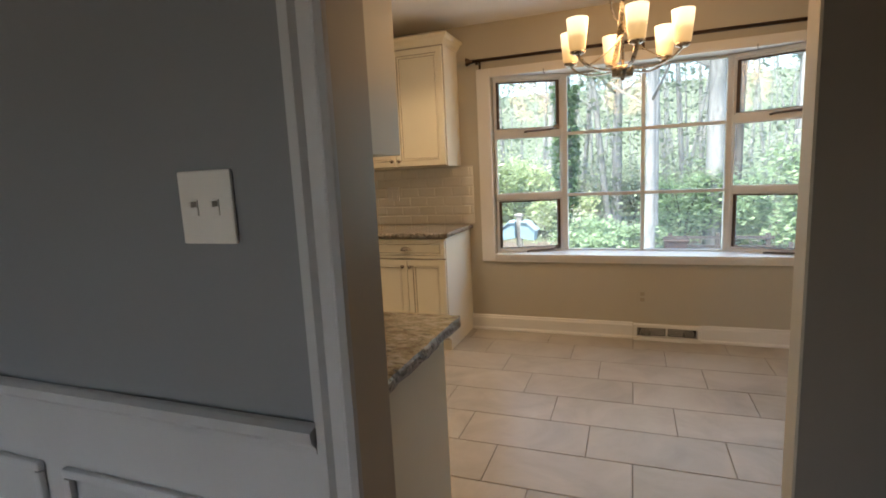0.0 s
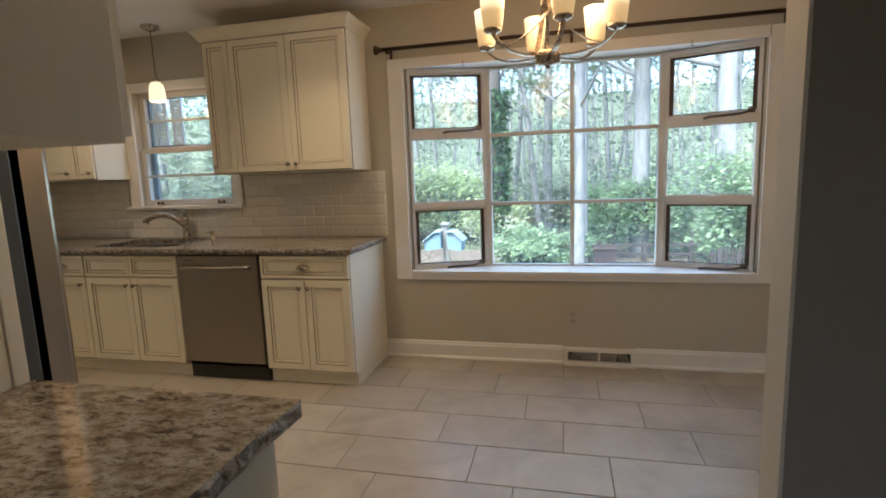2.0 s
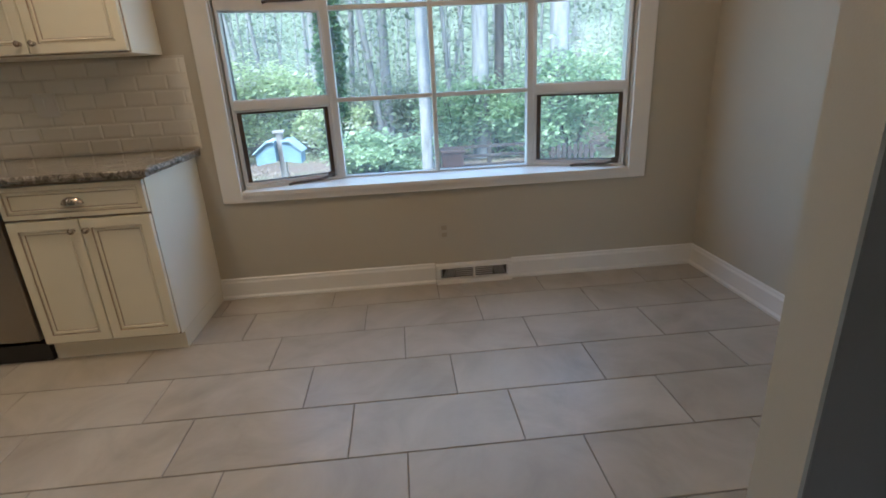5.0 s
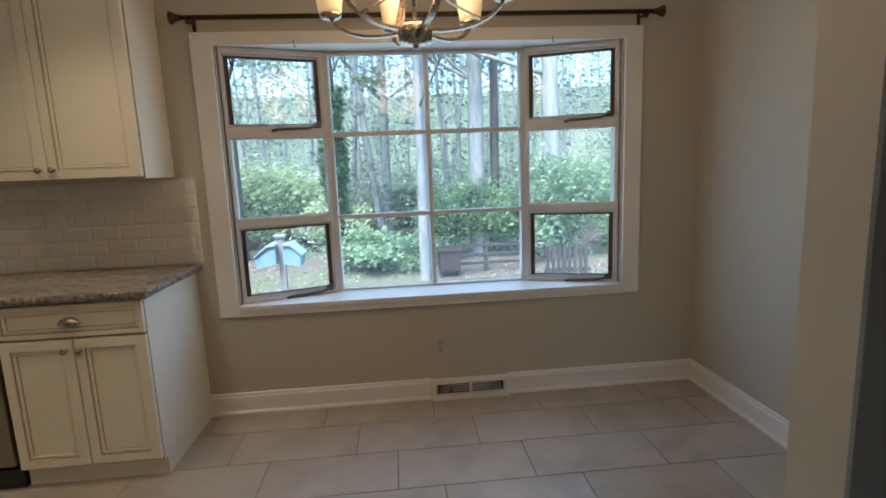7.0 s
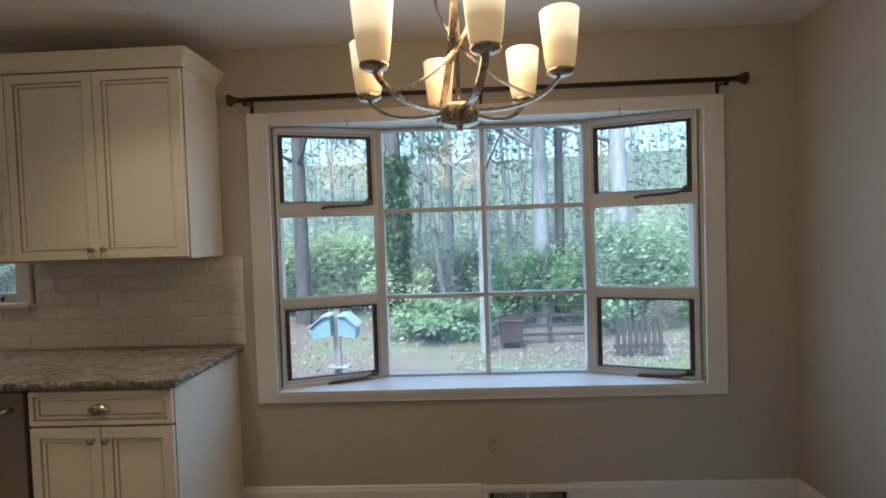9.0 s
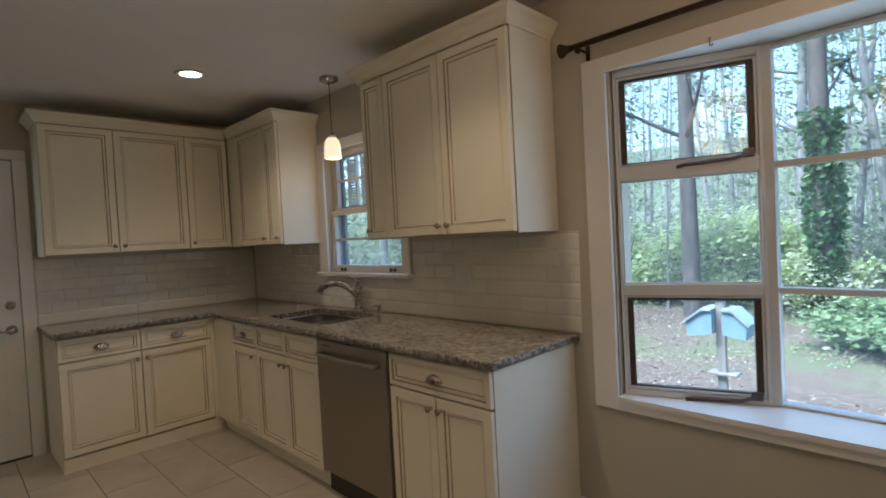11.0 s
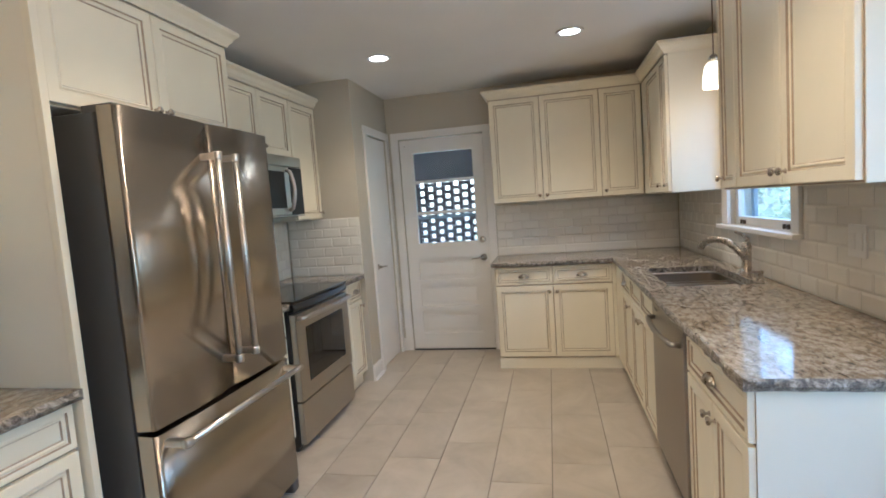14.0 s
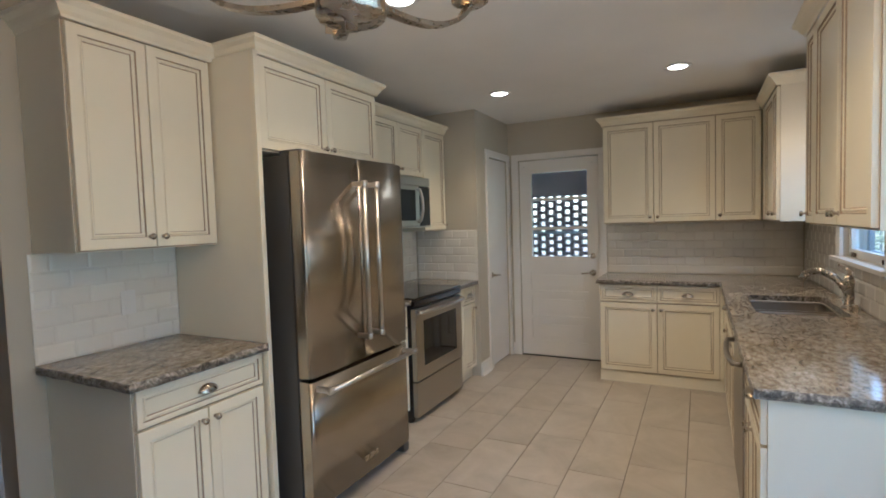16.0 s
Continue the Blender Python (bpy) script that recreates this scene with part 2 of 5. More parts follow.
M_SHADE_DIM = lit_glass("frosted_dim_shade", SHADE_GLOW * 0.55)
M_BELL = glow("frosted_lit_bell", (1.0, 0.72, 0.40), SHADE_GLOW)
M_CAN = glow("downlight_lens", (1.0, 0.86, 0.68), CAN_GLOW)
M_DARKWOOD = wood("dark_sash_wood", (0.035, 0.024, 0.018), (0.09, 0.06, 0.04))
M_OAK = wood("oak_floor", (0.20, 0.11, 0.05), (0.34, 0.20, 0.10), 6, 0.4, (0.1, 1, 1))
M_PLASTIC = paint("white_plastic", (0.74, 0.73, 0.70), 0.35, 0.02)
M_SOCKET = paint("tan_plastic", (0.40, 0.345, 0.26), 0.4, 0.03)
M_BARK = wood("grey_bark", (0.13, 0.135, 0.135), (0.32, 0.32, 0.315), 7, 0.9, (1, 1, 0.25))
M_BARK_DARK = wood("brown_bark", (0.04, 0.036, 0.032), (0.12, 0.105, 0.095), 8, 0.9, (1, 1, 0.2))
M_LEAF = leafy("spring_leaves", (0.12, 0.15, 0.105), (0.25, 0.29, 0.205), (0.28, 0.34, 0.235), 0.5)
M_LEAF_DEEP = leafy("shrub_leaves", (0.14, 0.215, 0.12), (0.40, 0.51, 0.31), (0.42, 0.56, 0.33), 0.5)
M_IVY = leafy("ivy_leaves", (0.04, 0.08, 0.035), (0.12, 0.20, 0.095), (0.16, 0.28, 0.12), 0.3)
M_LEAF_PALE = leafy("pale_spring_leaves", (0.34, 0.42, 0.22), (0.58, 0.66, 0.40), (0.6, 0.7, 0.4), 0.5)
M_BLOSSOM = leafy("pale_blossom", (0.46, 0.48, 0.36), (0.70, 0.71, 0.62), (0.6, 0.64, 0.5))
M_BLUE = paint("pale_blue_painted_wood", (0.20, 0.31, 0.385), 0.55, 0.12, 90, 0.2, 7)
M_BLUE_PALE = paint("faded_blue_painted_wood", (0.27, 0.36, 0.41), 0.55, 0.12, 90, 0.2, 7)
M_GREYWOOD = wood("weathered_wood", (0.16, 0.15, 0.14), (0.38, 0.37, 0.35))
M_FENCE = wood("dark_fence_wood", (0.02, 0.016, 0.014), (0.06, 0.047, 0.04))
M_FARWOOD, _n, _l, _b = material("far_wooded_hill", 0.95, spec=0.1)
_f1, _f2 = noise_node(_n, _l, 0.35, 5, 0.7, (1, 1, 0.35)), noise_node(_n, _l, 2.2, 5, 0.75)
_fc = ramp(_n, _l, _f1.outputs[0], [(0.35, (0.08, 0.115, 0.075)), (0.55, (0.165, 0.205, 0.145)), (0.72, (0.28, 0.305, 0.27))])
_l.new(mix(_n, _l, 0.5, _fc.outputs[0], ramp(_n, _l, _f2.outputs[0], [(0.35, (0.10, 0.14, 0.08)), (0.65, (0.34, 0.38, 0.30))]).outputs[0]), _b.inputs["Base Color"])
M_LITTER = leafy("dead_leaves", (0.12, 0.09, 0.068), (0.42, 0.355, 0.295), (0.3, 0.24, 0.17), 0.15)
M_REDWOOD = wood("red_brown_box_wood", (0.02, 0.010, 0.008), (0.05, 0.026, 0.021))
M_BRICK = paint("dark_brick", (0.07, 0.05, 0.045), 0.85, 0.3, 80, 0.5, 6)
M_SIDING = paint("porch_grey_paint", (0.10, 0.10, 0.10), 0.7, 0.1)
M_CONCRETE = paint("pale_concrete", (0.46, 0.45, 0.43), 0.9, 0.08, 60, 0.4, 2)
M_GROUND, _n, _l, _b = material("leaf_litter_soil", 0.95, spec=0.2)
_g1, _g2 = noise_node(_n, _l, 0.35, 4, 0.6), noise_node(_n, _l, 14, 6, 0.75)
_gc = ramp(_n, _l, _g2.outputs[0], [(0.3, (0.065, 0.05, 0.04)), (0.5, (0.14, 0.112, 0.092)), (0.72, (0.24, 0.20, 0.168))])
_gg = ramp(_n, _l, _g2.outputs[0], [(0.3, (0.08, 0.095, 0.05)), (0.7, (0.18, 0.195, 0.115))])
_gm = ramp(_n, _l, _g1.outputs[0], [(0.47, (0, 0, 0)), (0.60, (1, 1, 1))])
_l.new(mix(_n, _l, _gm.outputs[0], _gc.outputs[0], _gg.outputs[0]), _b.inputs["Base Color"])
bump(_n, _l, _b, _g2.outputs[0], 0.8, 0.03)

# ---------- mesh helpers ----------


def mesh_of(name, verts, faces, mats, idx=None, smooth=False):
    me = bpy.data.meshes.new(name)
    me.from_pydata(verts, [], faces)
    for m in mats if isinstance(mats, (list, tuple)) else [mats]:
        me.materials.append(m)
    if idx is not None:
        me.polygons.foreach_set("material_index", idx)
    if smooth:
        me.polygons.foreach_set("use_smooth", [True] * len(me.polygons))
    me.update()
    return me


def link(name, me, parent=None, m=None, label=""):
    ob = new(name, me)
    if parent is not None:
        ob.parent = parent
    if m is not None:
        ob.matrix_basis = m
    if label:
        ob["label"] = label
    return ob


def thing(name, m, label, category, group="", kind=""):
    return tagged(link(name, None, None, m), label, category, group, kind)


def bm_mesh(name, bm, mats, smooth=False, recalc=True):
    if recalc:
        bmesh.ops.recalc_face_normals(bm, faces=bm.faces)
    me = bpy.data.meshes.new(name)
    bm.to_mesh(me)
    bm.free()
    for m in mats if isinstance(mats, (list, tuple)) else [mats]:
        me.materials.append(m)
    if smooth:
        me.polygons.foreach_set("use_smooth", [True] * len(me.polygons))
    return me


def part(name, bm, mat, parent, label="", m=None, smooth=False):
    return link(name, bm_mesh(name, bm, mat, smooth), parent, m, label)


def box(bm, x0, x1, y0, y1, z0, z1, bev=0.0, mi=0):
    """An axis-aligned block, with its edges bevelled."""
    made = bmesh.ops.create_cube(bm, size=1, matrix=Matrix.LocRotScale(((x0 + x1) / 2, (y0 + y1) / 2, (z0 + z1) / 2), None, (abs(x1 - x0), abs(y1 - y0), abs(z1 - z0))))
    faces = {f for v in made["verts"] for f in v.link_faces}
    if bev:
        r = bmesh.ops.bevel(bm, geom=list({e for v in made["verts"] for e in v.link_edges}), offset=bev, segments=2, affect="EDGES", profile=0.6)
        faces = set(r["faces"]) | {f for f in faces if f.is_valid}
    for f in faces:
        if f.is_valid:
            f.material_index = mi
    return bm


def B(*a, bev=0.0, mi=0):
    return box(bmesh.new(), *a, bev=bev, mi=mi)


def tube(bm, pts, r, seg=10, r2=None, cap=True):
    """A round bar through pts; r may run to r2."""
    pts = [Vector(p) for p in pts]
    rings = []
    for i, p in enumerate(pts):
        d = (pts[min(i + 1, len(pts) - 1)] - pts[max(i - 1, 0)]).normalized()
        a = d.orthogonal().normalized() if i == 0 else (rings[-1][1] - d * rings[-1][1].dot(d)).normalized()
        c = d.cross(a)
        rr = r + ((r2 if r2 is not None else r) - r) * i / max(1, len(pts) - 1)
        rings.append(([bm.verts.new(p + rr * (a * math.cos(k * math.tau / seg) + c * math.sin(k * math.tau / seg))) for k in range(seg)], a))
    for (u, _), (v, _) in zip(rings, rings[1:]):
        for k in range(seg):
            f = bm.faces.new((u[k], u[(k + 1) % seg], v[(k + 1) % seg], v[k]))
            f.smooth = True
    if cap:
        bm.faces.new(rings[0][0][::-1])
        bm.faces.new(rings[-1][0])
    return bm


def lathe(bm, profile, seg=20, m=None, mi=0):
    """Turns (radius, height) pairs round z."""
    rings = []
    for r, z in profile:
        rings.append([bm.verts.new((m or Matrix()) @ Vector((r * math.cos(k * math.tau / seg), r * math.sin(k * math.tau / seg), z))) for k in range(seg)])
    for u, v in zip(rings, rings[1:]):
        for k in range(seg):
            f = bm.faces.new((u[k], u[(k + 1) % seg], v[(k + 1) % seg], v[k]))
            f.smooth, f.material_index = True, mi
    for ring in (rings[0], rings[-1]):
        f = bm.faces.new(ring)
        f.material_index = mi
    return bm


def arc(p0, p1, p2, n=10):
    """A curve from p0 to p2, drawn towards p1."""
    p0, p1, p2 = Vector(p0), Vector(p1), Vector(p2)
    return [p0 * (1 - t) ** 2 + 2 * p1 * t * (1 - t) + p2 * t * t for t in (i / n for i in range(n + 1))]


def sweep(path, profile):
    """A moulding: profile (out, up) run along the plan path with mitred corners; out is to the path's right."""
    bm = bmesh.new()
    path = [Vector((x, y)) for x, y in path]
    rows = []
    for i, p in enumerate(path):
        d0 = (p - path[i - 1]).normalized() if i else (path[1] - p).normalized()
        d1 = (path[i + 1] - p).normalized() if i + 1 < len(path) else d0
        n0, n1 = Vector((d0.y, -d0.x)), Vector((d1.y, -d1.x))
        mi = (n0 + n1).normalized()
        k = 1 / max(0.3, mi.dot(n0))
        rows.append([bm.verts.new((p.x + mi.x * k * o, p.y + mi.y * k * o, z)) for o, z in profile])
    n = len(profile)
    for a, b in zip(rows, rows[1:]):
        for k in range(n):
            bm.faces.new((a[k], a[(k + 1) % n], b[(k + 1) % n], b[k]))
    bm.faces.new(rows[0])
    bm.faces.new(rows[-1][::-1])
    return bm


def wall_mesh(name, axis, a0, a1, t0, t1, z0, z1, holes, mats):
    """A wall along x or y from a0 to a1, between the faces t0 and t1, with openings (a, b, z, z) right through."""
    xs = sorted({a0, a1, *[h[0] for h in holes], *[h[1] for h in holes]})
    zs = sorted({z0, z1, *[h[2] for h in holes], *[h[3] for h in holes]})
    verts, faces, idx, known = [], [], [], {}

    def v(a, t, z):
        k = (a, t, z)
        if k not in known:
            known[k] = len(verts)
            verts.append((a, t, z) if axis == "x" else (t, a, z))
        return known[k]

    def solid(i, j):
        if not (0 <= i < len(xs) - 1 and 0 <= j < len(zs) - 1):
            return False
        a, z = (xs[i] + xs[i + 1]) / 2, (zs[j] + zs[j + 1]) / 2
        return not any(h[0] < a < h[1] and h[2] < z < h[3] for h in holes)

    for i in range(len(xs) - 1):
        for j in range(len(zs) - 1):
            if not solid(i, j):
                continue
            A, C, D, E = xs[i], xs[i + 1], zs[j], zs[j + 1]
            for t, mi in ((t0, 0), (t1, 1)):
                faces.append((v(A, t, D), v(C, t, D), v(C, t, E), v(A, t, E)))
                idx.append(mi)
            for di, dj, q in ((-1, 0, ((A, D), (A, E))), (1, 0, ((C, D), (C, E))), (0, -1, ((A, D), (C, D))), (0, 1, ((A, E), (C, E)))):
                if not solid(i + di, j + dj):
                    (p, r), (s, u) = q
                    faces.append((v(p, t0, r), v(s, t0, u), v(s, t1, u), v(p, t1, r)))
                    idx.append(0)
    bm = bmesh.new()
    me = mesh_of(name, verts, faces, mats, [min(i, len(mats) - 1) for i in idx])
    bm.from_mesh(me)
    bmesh.ops.recalc_face_normals(bm, faces=bm.faces)
    bm.to_mesh(me)
    bm.free()
    return me


def structure(name, me, label, category, m=None):
    return tagged(link(name, me, None, m), label, category, kind="structure")


# ---------- the room ----------
XW, XE, YS, YN, CEIL = -4.40, 1.776, 0.830, 4.06, 2.44   # door wall, east wall, range wall, window wall
WING_X, WING_S, WING_N = 0.606, 1.793, 1.903              # the wall end on the other side of the opening
JAMB_X, HALL_Y = -0.271, 0.704                           # the end of the range wall and its dining-room face
BAY = (-0.905, 1.305, 0.618, 2.06)
SINKWIN = (-3.14, -2.30, 1.15, 2.03)
DOOR = (1.59, 2.395, 0.0, 2.045)
PANTRY = (-4.335, -3.815, 0.0, 2.045)

structure("floor", bm_mesh("floor", B(XW - 0.2, XE + 0.2, HALL_Y, YN + 0.2, -0.12, -0.004), M_GROUT), "grey grout bed under the kitchen's floor tiles", "floor")
structure("floor_dining", bm_mesh("floor_dining", B(-3.2, 3.2, -3.2, HALL_Y, -0.12, -0.002), M_OAK), "oak floor of the adjoining dining room", "floor")
structure("floor_hall", bm_mesh("floor_hall", B(XE + 0.202, 3.2, HALL_Y + 0.002, WING_N, -0.12, -0.002), M_OAK), "oak floor of the hall beside the kitchen", "floor")
structure("ceiling", bm_mesh("ceiling", B(XW - 0.2, 3.2, -3.2, YN + 0.25, CEIL, CEIL + 0.15), M_CEIL), "flat off-white painted ceiling", "ceiling")
structure("wall_north", wall_mesh("wall_north", "x", XW - 0.15, XE + 0.15, YN, YN + 0.15, -0.12, CEIL, [BAY, SINKWIN], [M_WALL]), "greige painted wall with a wide bow window", "wall")
structure("wall_east", wall_mesh("wall_east", "y", WING_N, YN, XE, XE + 0.15, -0.12, CEIL, [], [M_WALL]), "greige painted side wall of the dining nook", "wall")
structure("wall_wing", wall_mesh("wall_wing", "x", WING_X, 3.2, WING_S, WING_N, -0.12, CEIL, [], [M_WALL_SHADE, M_WALL]), "greige wall end beside the opening, shade toned into its hall face", "wall")
structure("wall_end_trim", bm_mesh("wall_end_trim", B(WING_X - 0.008, WING_X, WING_S + 0.003, WING_N - 0.003, 0, CEIL), M_WALL), "painted end of the wall beside the opening", "trim")
structure("wall_west", wall_mesh("wall_west", "y", HALL_Y, YN, XW, XW - 0.15, -0.12, CEIL, [DOOR], [M_WALL]), "greige painted wall with the back door", "wall")
structure("wall_south", wall_mesh("wall_south", "x", XW, JAMB_X, HALL_Y, YS, -0.12, CEIL, [], [M_DINING, M_WALL]), "wall between kitchen and dining room", "wall")
structure("wall_jamb", bm_mesh("wall_jamb", B(JAMB_X, JAMB_X + 0.004, HALL_Y, YS, 0, CEIL), M_JAMB), "greige painted end of the wall at the opening", "wall")
structure("closet_wall_side", wall_mesh("closet_wall_side", "y", YS, 1.475, -3.63, -3.53, 0, CEIL, [], [M_WALL]), "greige painted side of the pantry closet", "wall")
structure("closet_wall_front", wall_mesh("closet_wall_front", "x", XW, -3.63, 1.389, 1.475, 0, CEIL, [PANTRY], [M_WALL]), "greige painted front of the pantry closet", "wall")
for nm, a in (("wall_dining_west", ("y", -3.2, HALL_Y, -3.2, -3.05)), ("wall_dining_east", ("y", -3.2, WING_S, 3.05, 3.2))):
    structure(nm, wall_mesh(nm, *a, -0.12, CEIL, [], [M_DINING]), "dark grey dining-room wall", "wall")
structure("wall_dining_south", wall_mesh("wall_dining_south", "x", -3.05, 3.05, -3.2, -3.05, -0.12, CEIL, [(-2.3, -0.7, 0.7, 2.0)], [M_DINING]), "dark grey dining-room wall with a window", "wall")

lamp("dining_window_sky", "AREA", (-1.5, -3.02, 1.35), DINING_W, (0.50, 0.74, 1.0), 1.4, (-1.0, 1.0, 1.1))

# the sky's light in the two kitchen windows
for nm, x, z, w, h, dy, watts in (("bow_window_sky", 0.2, 1.33, 2.1, 1.3, 0.21, BOW_W), ("sink_window_sky", -2.73, 1.58, 0.7, 0.75, 0.03, BOW_W * 0.08)):
    sky_lamp = lamp(nm, "AREA", (x, YN + dy, z), watts, (0.80, 0.91, 1.0), w, (x, YN - 1.0, z - 0.08))
    sky_lamp.data.shape, sky_lamp.data.size_y = "RECTANGLE", h

# dining-room side of the opening: casing, chair rail, wainscot
_cas = [(0, 0), (0.012, 0), (0.017, 0.010), (0.011, 0.018), (0.011, 0.040), (0.019, 0.048), (0.019, 0.064), (0, 0.064)]
bm = bmesh.new()
_rows = [[bm.verts.new((JAMB_X + 0.016 - w, HALL_Y - o, z)) for o, w in _cas] for z in (0, CEIL)]
for k in range(len(_cas)):
    bm.faces.new((_rows[0][k], _rows[0][(k + 1) % len(_cas)], _rows[1][(k + 1) % len(_cas)], _rows[1][k]))
bm.faces.new(_rows[0])
bm.faces.new(_rows[1])
structure("trim_opening_casing", bm_mesh("casing", bm, M_DTRIM), "moulded white casing beside the opening", "trim")
_railx = JAMB_X - 0.049
structure("wainscot", bm_mesh("wainscot", B(-3.05, _railx, HALL_Y - 0.006, HALL_Y, 0.0, 0.900), M_DTRIM), "white painted wainscot under the chair rail", "wainscot")
structure("trim_chair_rail", bm_mesh("chair_rail", sweep([(_railx, HALL_Y - 0.006), (-3.05, HALL_Y - 0.006)][::-1], [(0, 0.900), (0.012, 0.902), (0.014, 0.913), (0.024, 0.925), (0.026, 0.943), (0.012, 0.947), (0, 0.947)]), M_DTRIM), "white moulded chair rail", "trim")
for i, (x0, x1) in enumerate(((-0.93, -0.40), (-1.62, -1.0), (-2.3, -1.69))):
    bm = bmesh.new()
    for a in ((x0, x1, 0.755, 0.775), (x0, x1, 0.2, 0.22), (x0, x0 + 0.02, 0.222, 0.753), (x1 - 0.02, x1, 0.222, 0.753)):
        box(bm, a[0], a[1], HALL_Y - 0.02, HALL_Y - 0.006, a[2], a[3], bev=0.005)
    structure("trim_wainscot_panel", bm_mesh("wainscot_panel", bm, M_DTRIM), "white picture-frame moulding on the wainscot", "trim")

# baseboards with a shoe moulding
_bb = [(0, 0), (0.026, 0), (0.026, 0.012), (0.018, 0.02), (0.016, 0.022), (0.016, 0.10), (0.010, 0.112), (0.010, 0.12), (0.004, 0.126), (0, 0.126)]
for path in ([(-1.125, YN), (0.145, YN)], [(0.612, YN), (XE, YN), (XE, WING_N), (WING_X, WING_N)], [(-3.53, 1.475), (-3.735, 1.475)], [(XW, 1.4935), (XW, 1.515)]):
    structure("baseboard", bm_mesh("baseboard", sweep(path, _bb), M_TRIM), "white moulded baseboard", "baseboard")

# ---------- windows and doors ----------


def pane(parent, x0, x1, z0, z1, y=0.0):
    ob = link("pane", mesh_of("pane", [(x0, y, z0), (x1, y, z0), (x1, y, z1), (x0, y, z1)], [(0, 1, 2, 3)], M_GLASS), parent)
    ob.visible_shadow = False
    return ob


def bar(parent, name, *a, mat=None, bev=0.003, label=""):
    return part(name, B(*a, bev=bev), mat or M_SASH, parent, label)


def sash(parent, x0, x1, z0, z1, latch_right=True):
    """A pivoting sash: pale outer frame, dark stained inner frame, one pane and a bar latch below it."""
    bm = bmesh.new()
    f = 0.009
    for a in ((x0, x1, z0, z0 + f), (x0, x1, z1 - f, z1), (x0, x0 + f, z0 + f, z1 - f), (x1 - f, x1, z0 + f, z1 - f)):
        box(bm, a[0], a[1], -0.022, 0.02, a[2], a[3], bev=0.003)
    s = part("sash", bm, M_SASH, parent)
    bm = bmesh.new()
    g, d = 0.011, 0.024
    for a in ((x0 + f, x1 - f, z0 + f, z0 + f + 0.006), (x0 + f, x1 - f, z1 - f - g, z1 - f), (x0 + f, x0 + f + d, z0 + f + 0.006, z1 - f - g), (x1 - f - d, x1 - f, z0 + f + 0.006, z1 - f - g)):
        box(bm, a[0], a[1], -0.012, 0.016, a[2], a[3], bev=0.002)
    part("inner_frame", bm, M_DARKWOOD, s, "dark stained inner frame")
    pane(s, x0 + f, x1 - f, z0 + f, z1 - f, 0.005)
    bm = bmesh.new()
    hx = x1 - 0.29
    tube(bm, [(hx, -0.035, z0 - 0.024), (hx + 0.03, -0.04, z0 - 0.016), (hx + 0.2, -0.042, z0 - 0.01), (hx + 0.26, -0.03, z0 + 0.006)], 0.0075, 8)
    box(bm, hx + 0.235, hx + 0.275, -0.035, -0.018, z0 - 0.01, z0 + 0.025, bev=0.003)
    part("latch_bar", bm, M_LATCH, s, "dark bronze bar latch")


# bow window: two flat middle bays and two angled wings
bay = thing("window_1", pose(0, 0, 0), "white painted bow window of twelve panes onto the woods", "window", kind="structure")
z0, z1 = 0.643, 2.04
bar(bay, "window_trim", -1.02, -0.912, YN - 0.02, YN - 0.001, 0.58, 2.10, mat=M_TRIM, bev=0.004)
bar(bay, "window_trim", 1.312, 1.414, YN - 0.02, YN - 0.001, 0.58, 2.10, mat=M_TRIM, bev=0.004)
bar(bay, "window_trim", -0.912, 1.312, YN - 0.02, YN - 0.001, 2.032, 2.10, mat=M_TRIM, bev=0.004)
bar(bay, "window_apron", -0.912, 1.312, YN - 0.022, YN - 0.001, 0.58, 0.618, mat=M_TRIM, bev=0.004)
bm = bmesh.new()
_out = [(-0.905, YN - 0.034), (1.305, YN - 0.034), (1.305, 4.13), (0.80, 4.36), (-0.40, 4.36), (-0.905, 4.13)]
for za, zb, nm in ((0.618, 0.6425, "window_sill"), (2.042, 2.06, "window_head")):
    bm = bmesh.new()
    pts = _out if nm == "window_sill" else [(x, max(y, YN + 0.02)) for x, y in _out]
    lo, hi = [bm.verts.new((x, y, za)) for x, y in pts], [bm.verts.new((x, y, zb)) for x, y in pts]
    bm.faces.new(lo), bm.faces.new(hi)
    for k in range(6):
        bm.faces.new((lo[k], lo[(k + 1) % 6], hi[(k + 1) % 6], hi[k]))
    part(nm, bm, M_TRIM, bay)
ZB, ZM1, ZM2, ZT = 0.668, 1.095, 1.58, 2.008
mid = link("middle_light", None, bay, pose(0, 4.295, 0))
for x, w in ((-0.372, 0.019), (0.208, 0.013), (0.781, 0.02)):
    bar(mid, "mullion", x - w, x + w, -0.03, 0.03, z0 + 0.001, z1)
for za, zb in ((z0 + 0.001, z0 + 0.010), (ZM1 - 0.012, ZM1 + 0.012), (ZM2 - 0.012, ZM2 + 0.012), (z1 - 0.014, z1)):
    for xa, xb in ((-0.353, 0.195), (0.221, 0.761)):
        bar(mid, "muntin", xa, xb, -0.024, 0.024, za, zb)
for xa, xb in ((-0.353, 0.195), (0.221, 0.761)):
    for za, zb in ((z0 + 0.010, ZM1 - 0.012), (ZM1 + 0.012, ZM2 - 0.012), (ZM2 + 0.012, z1 - 0.014)):
        pane(mid, xa, xb, za, zb)
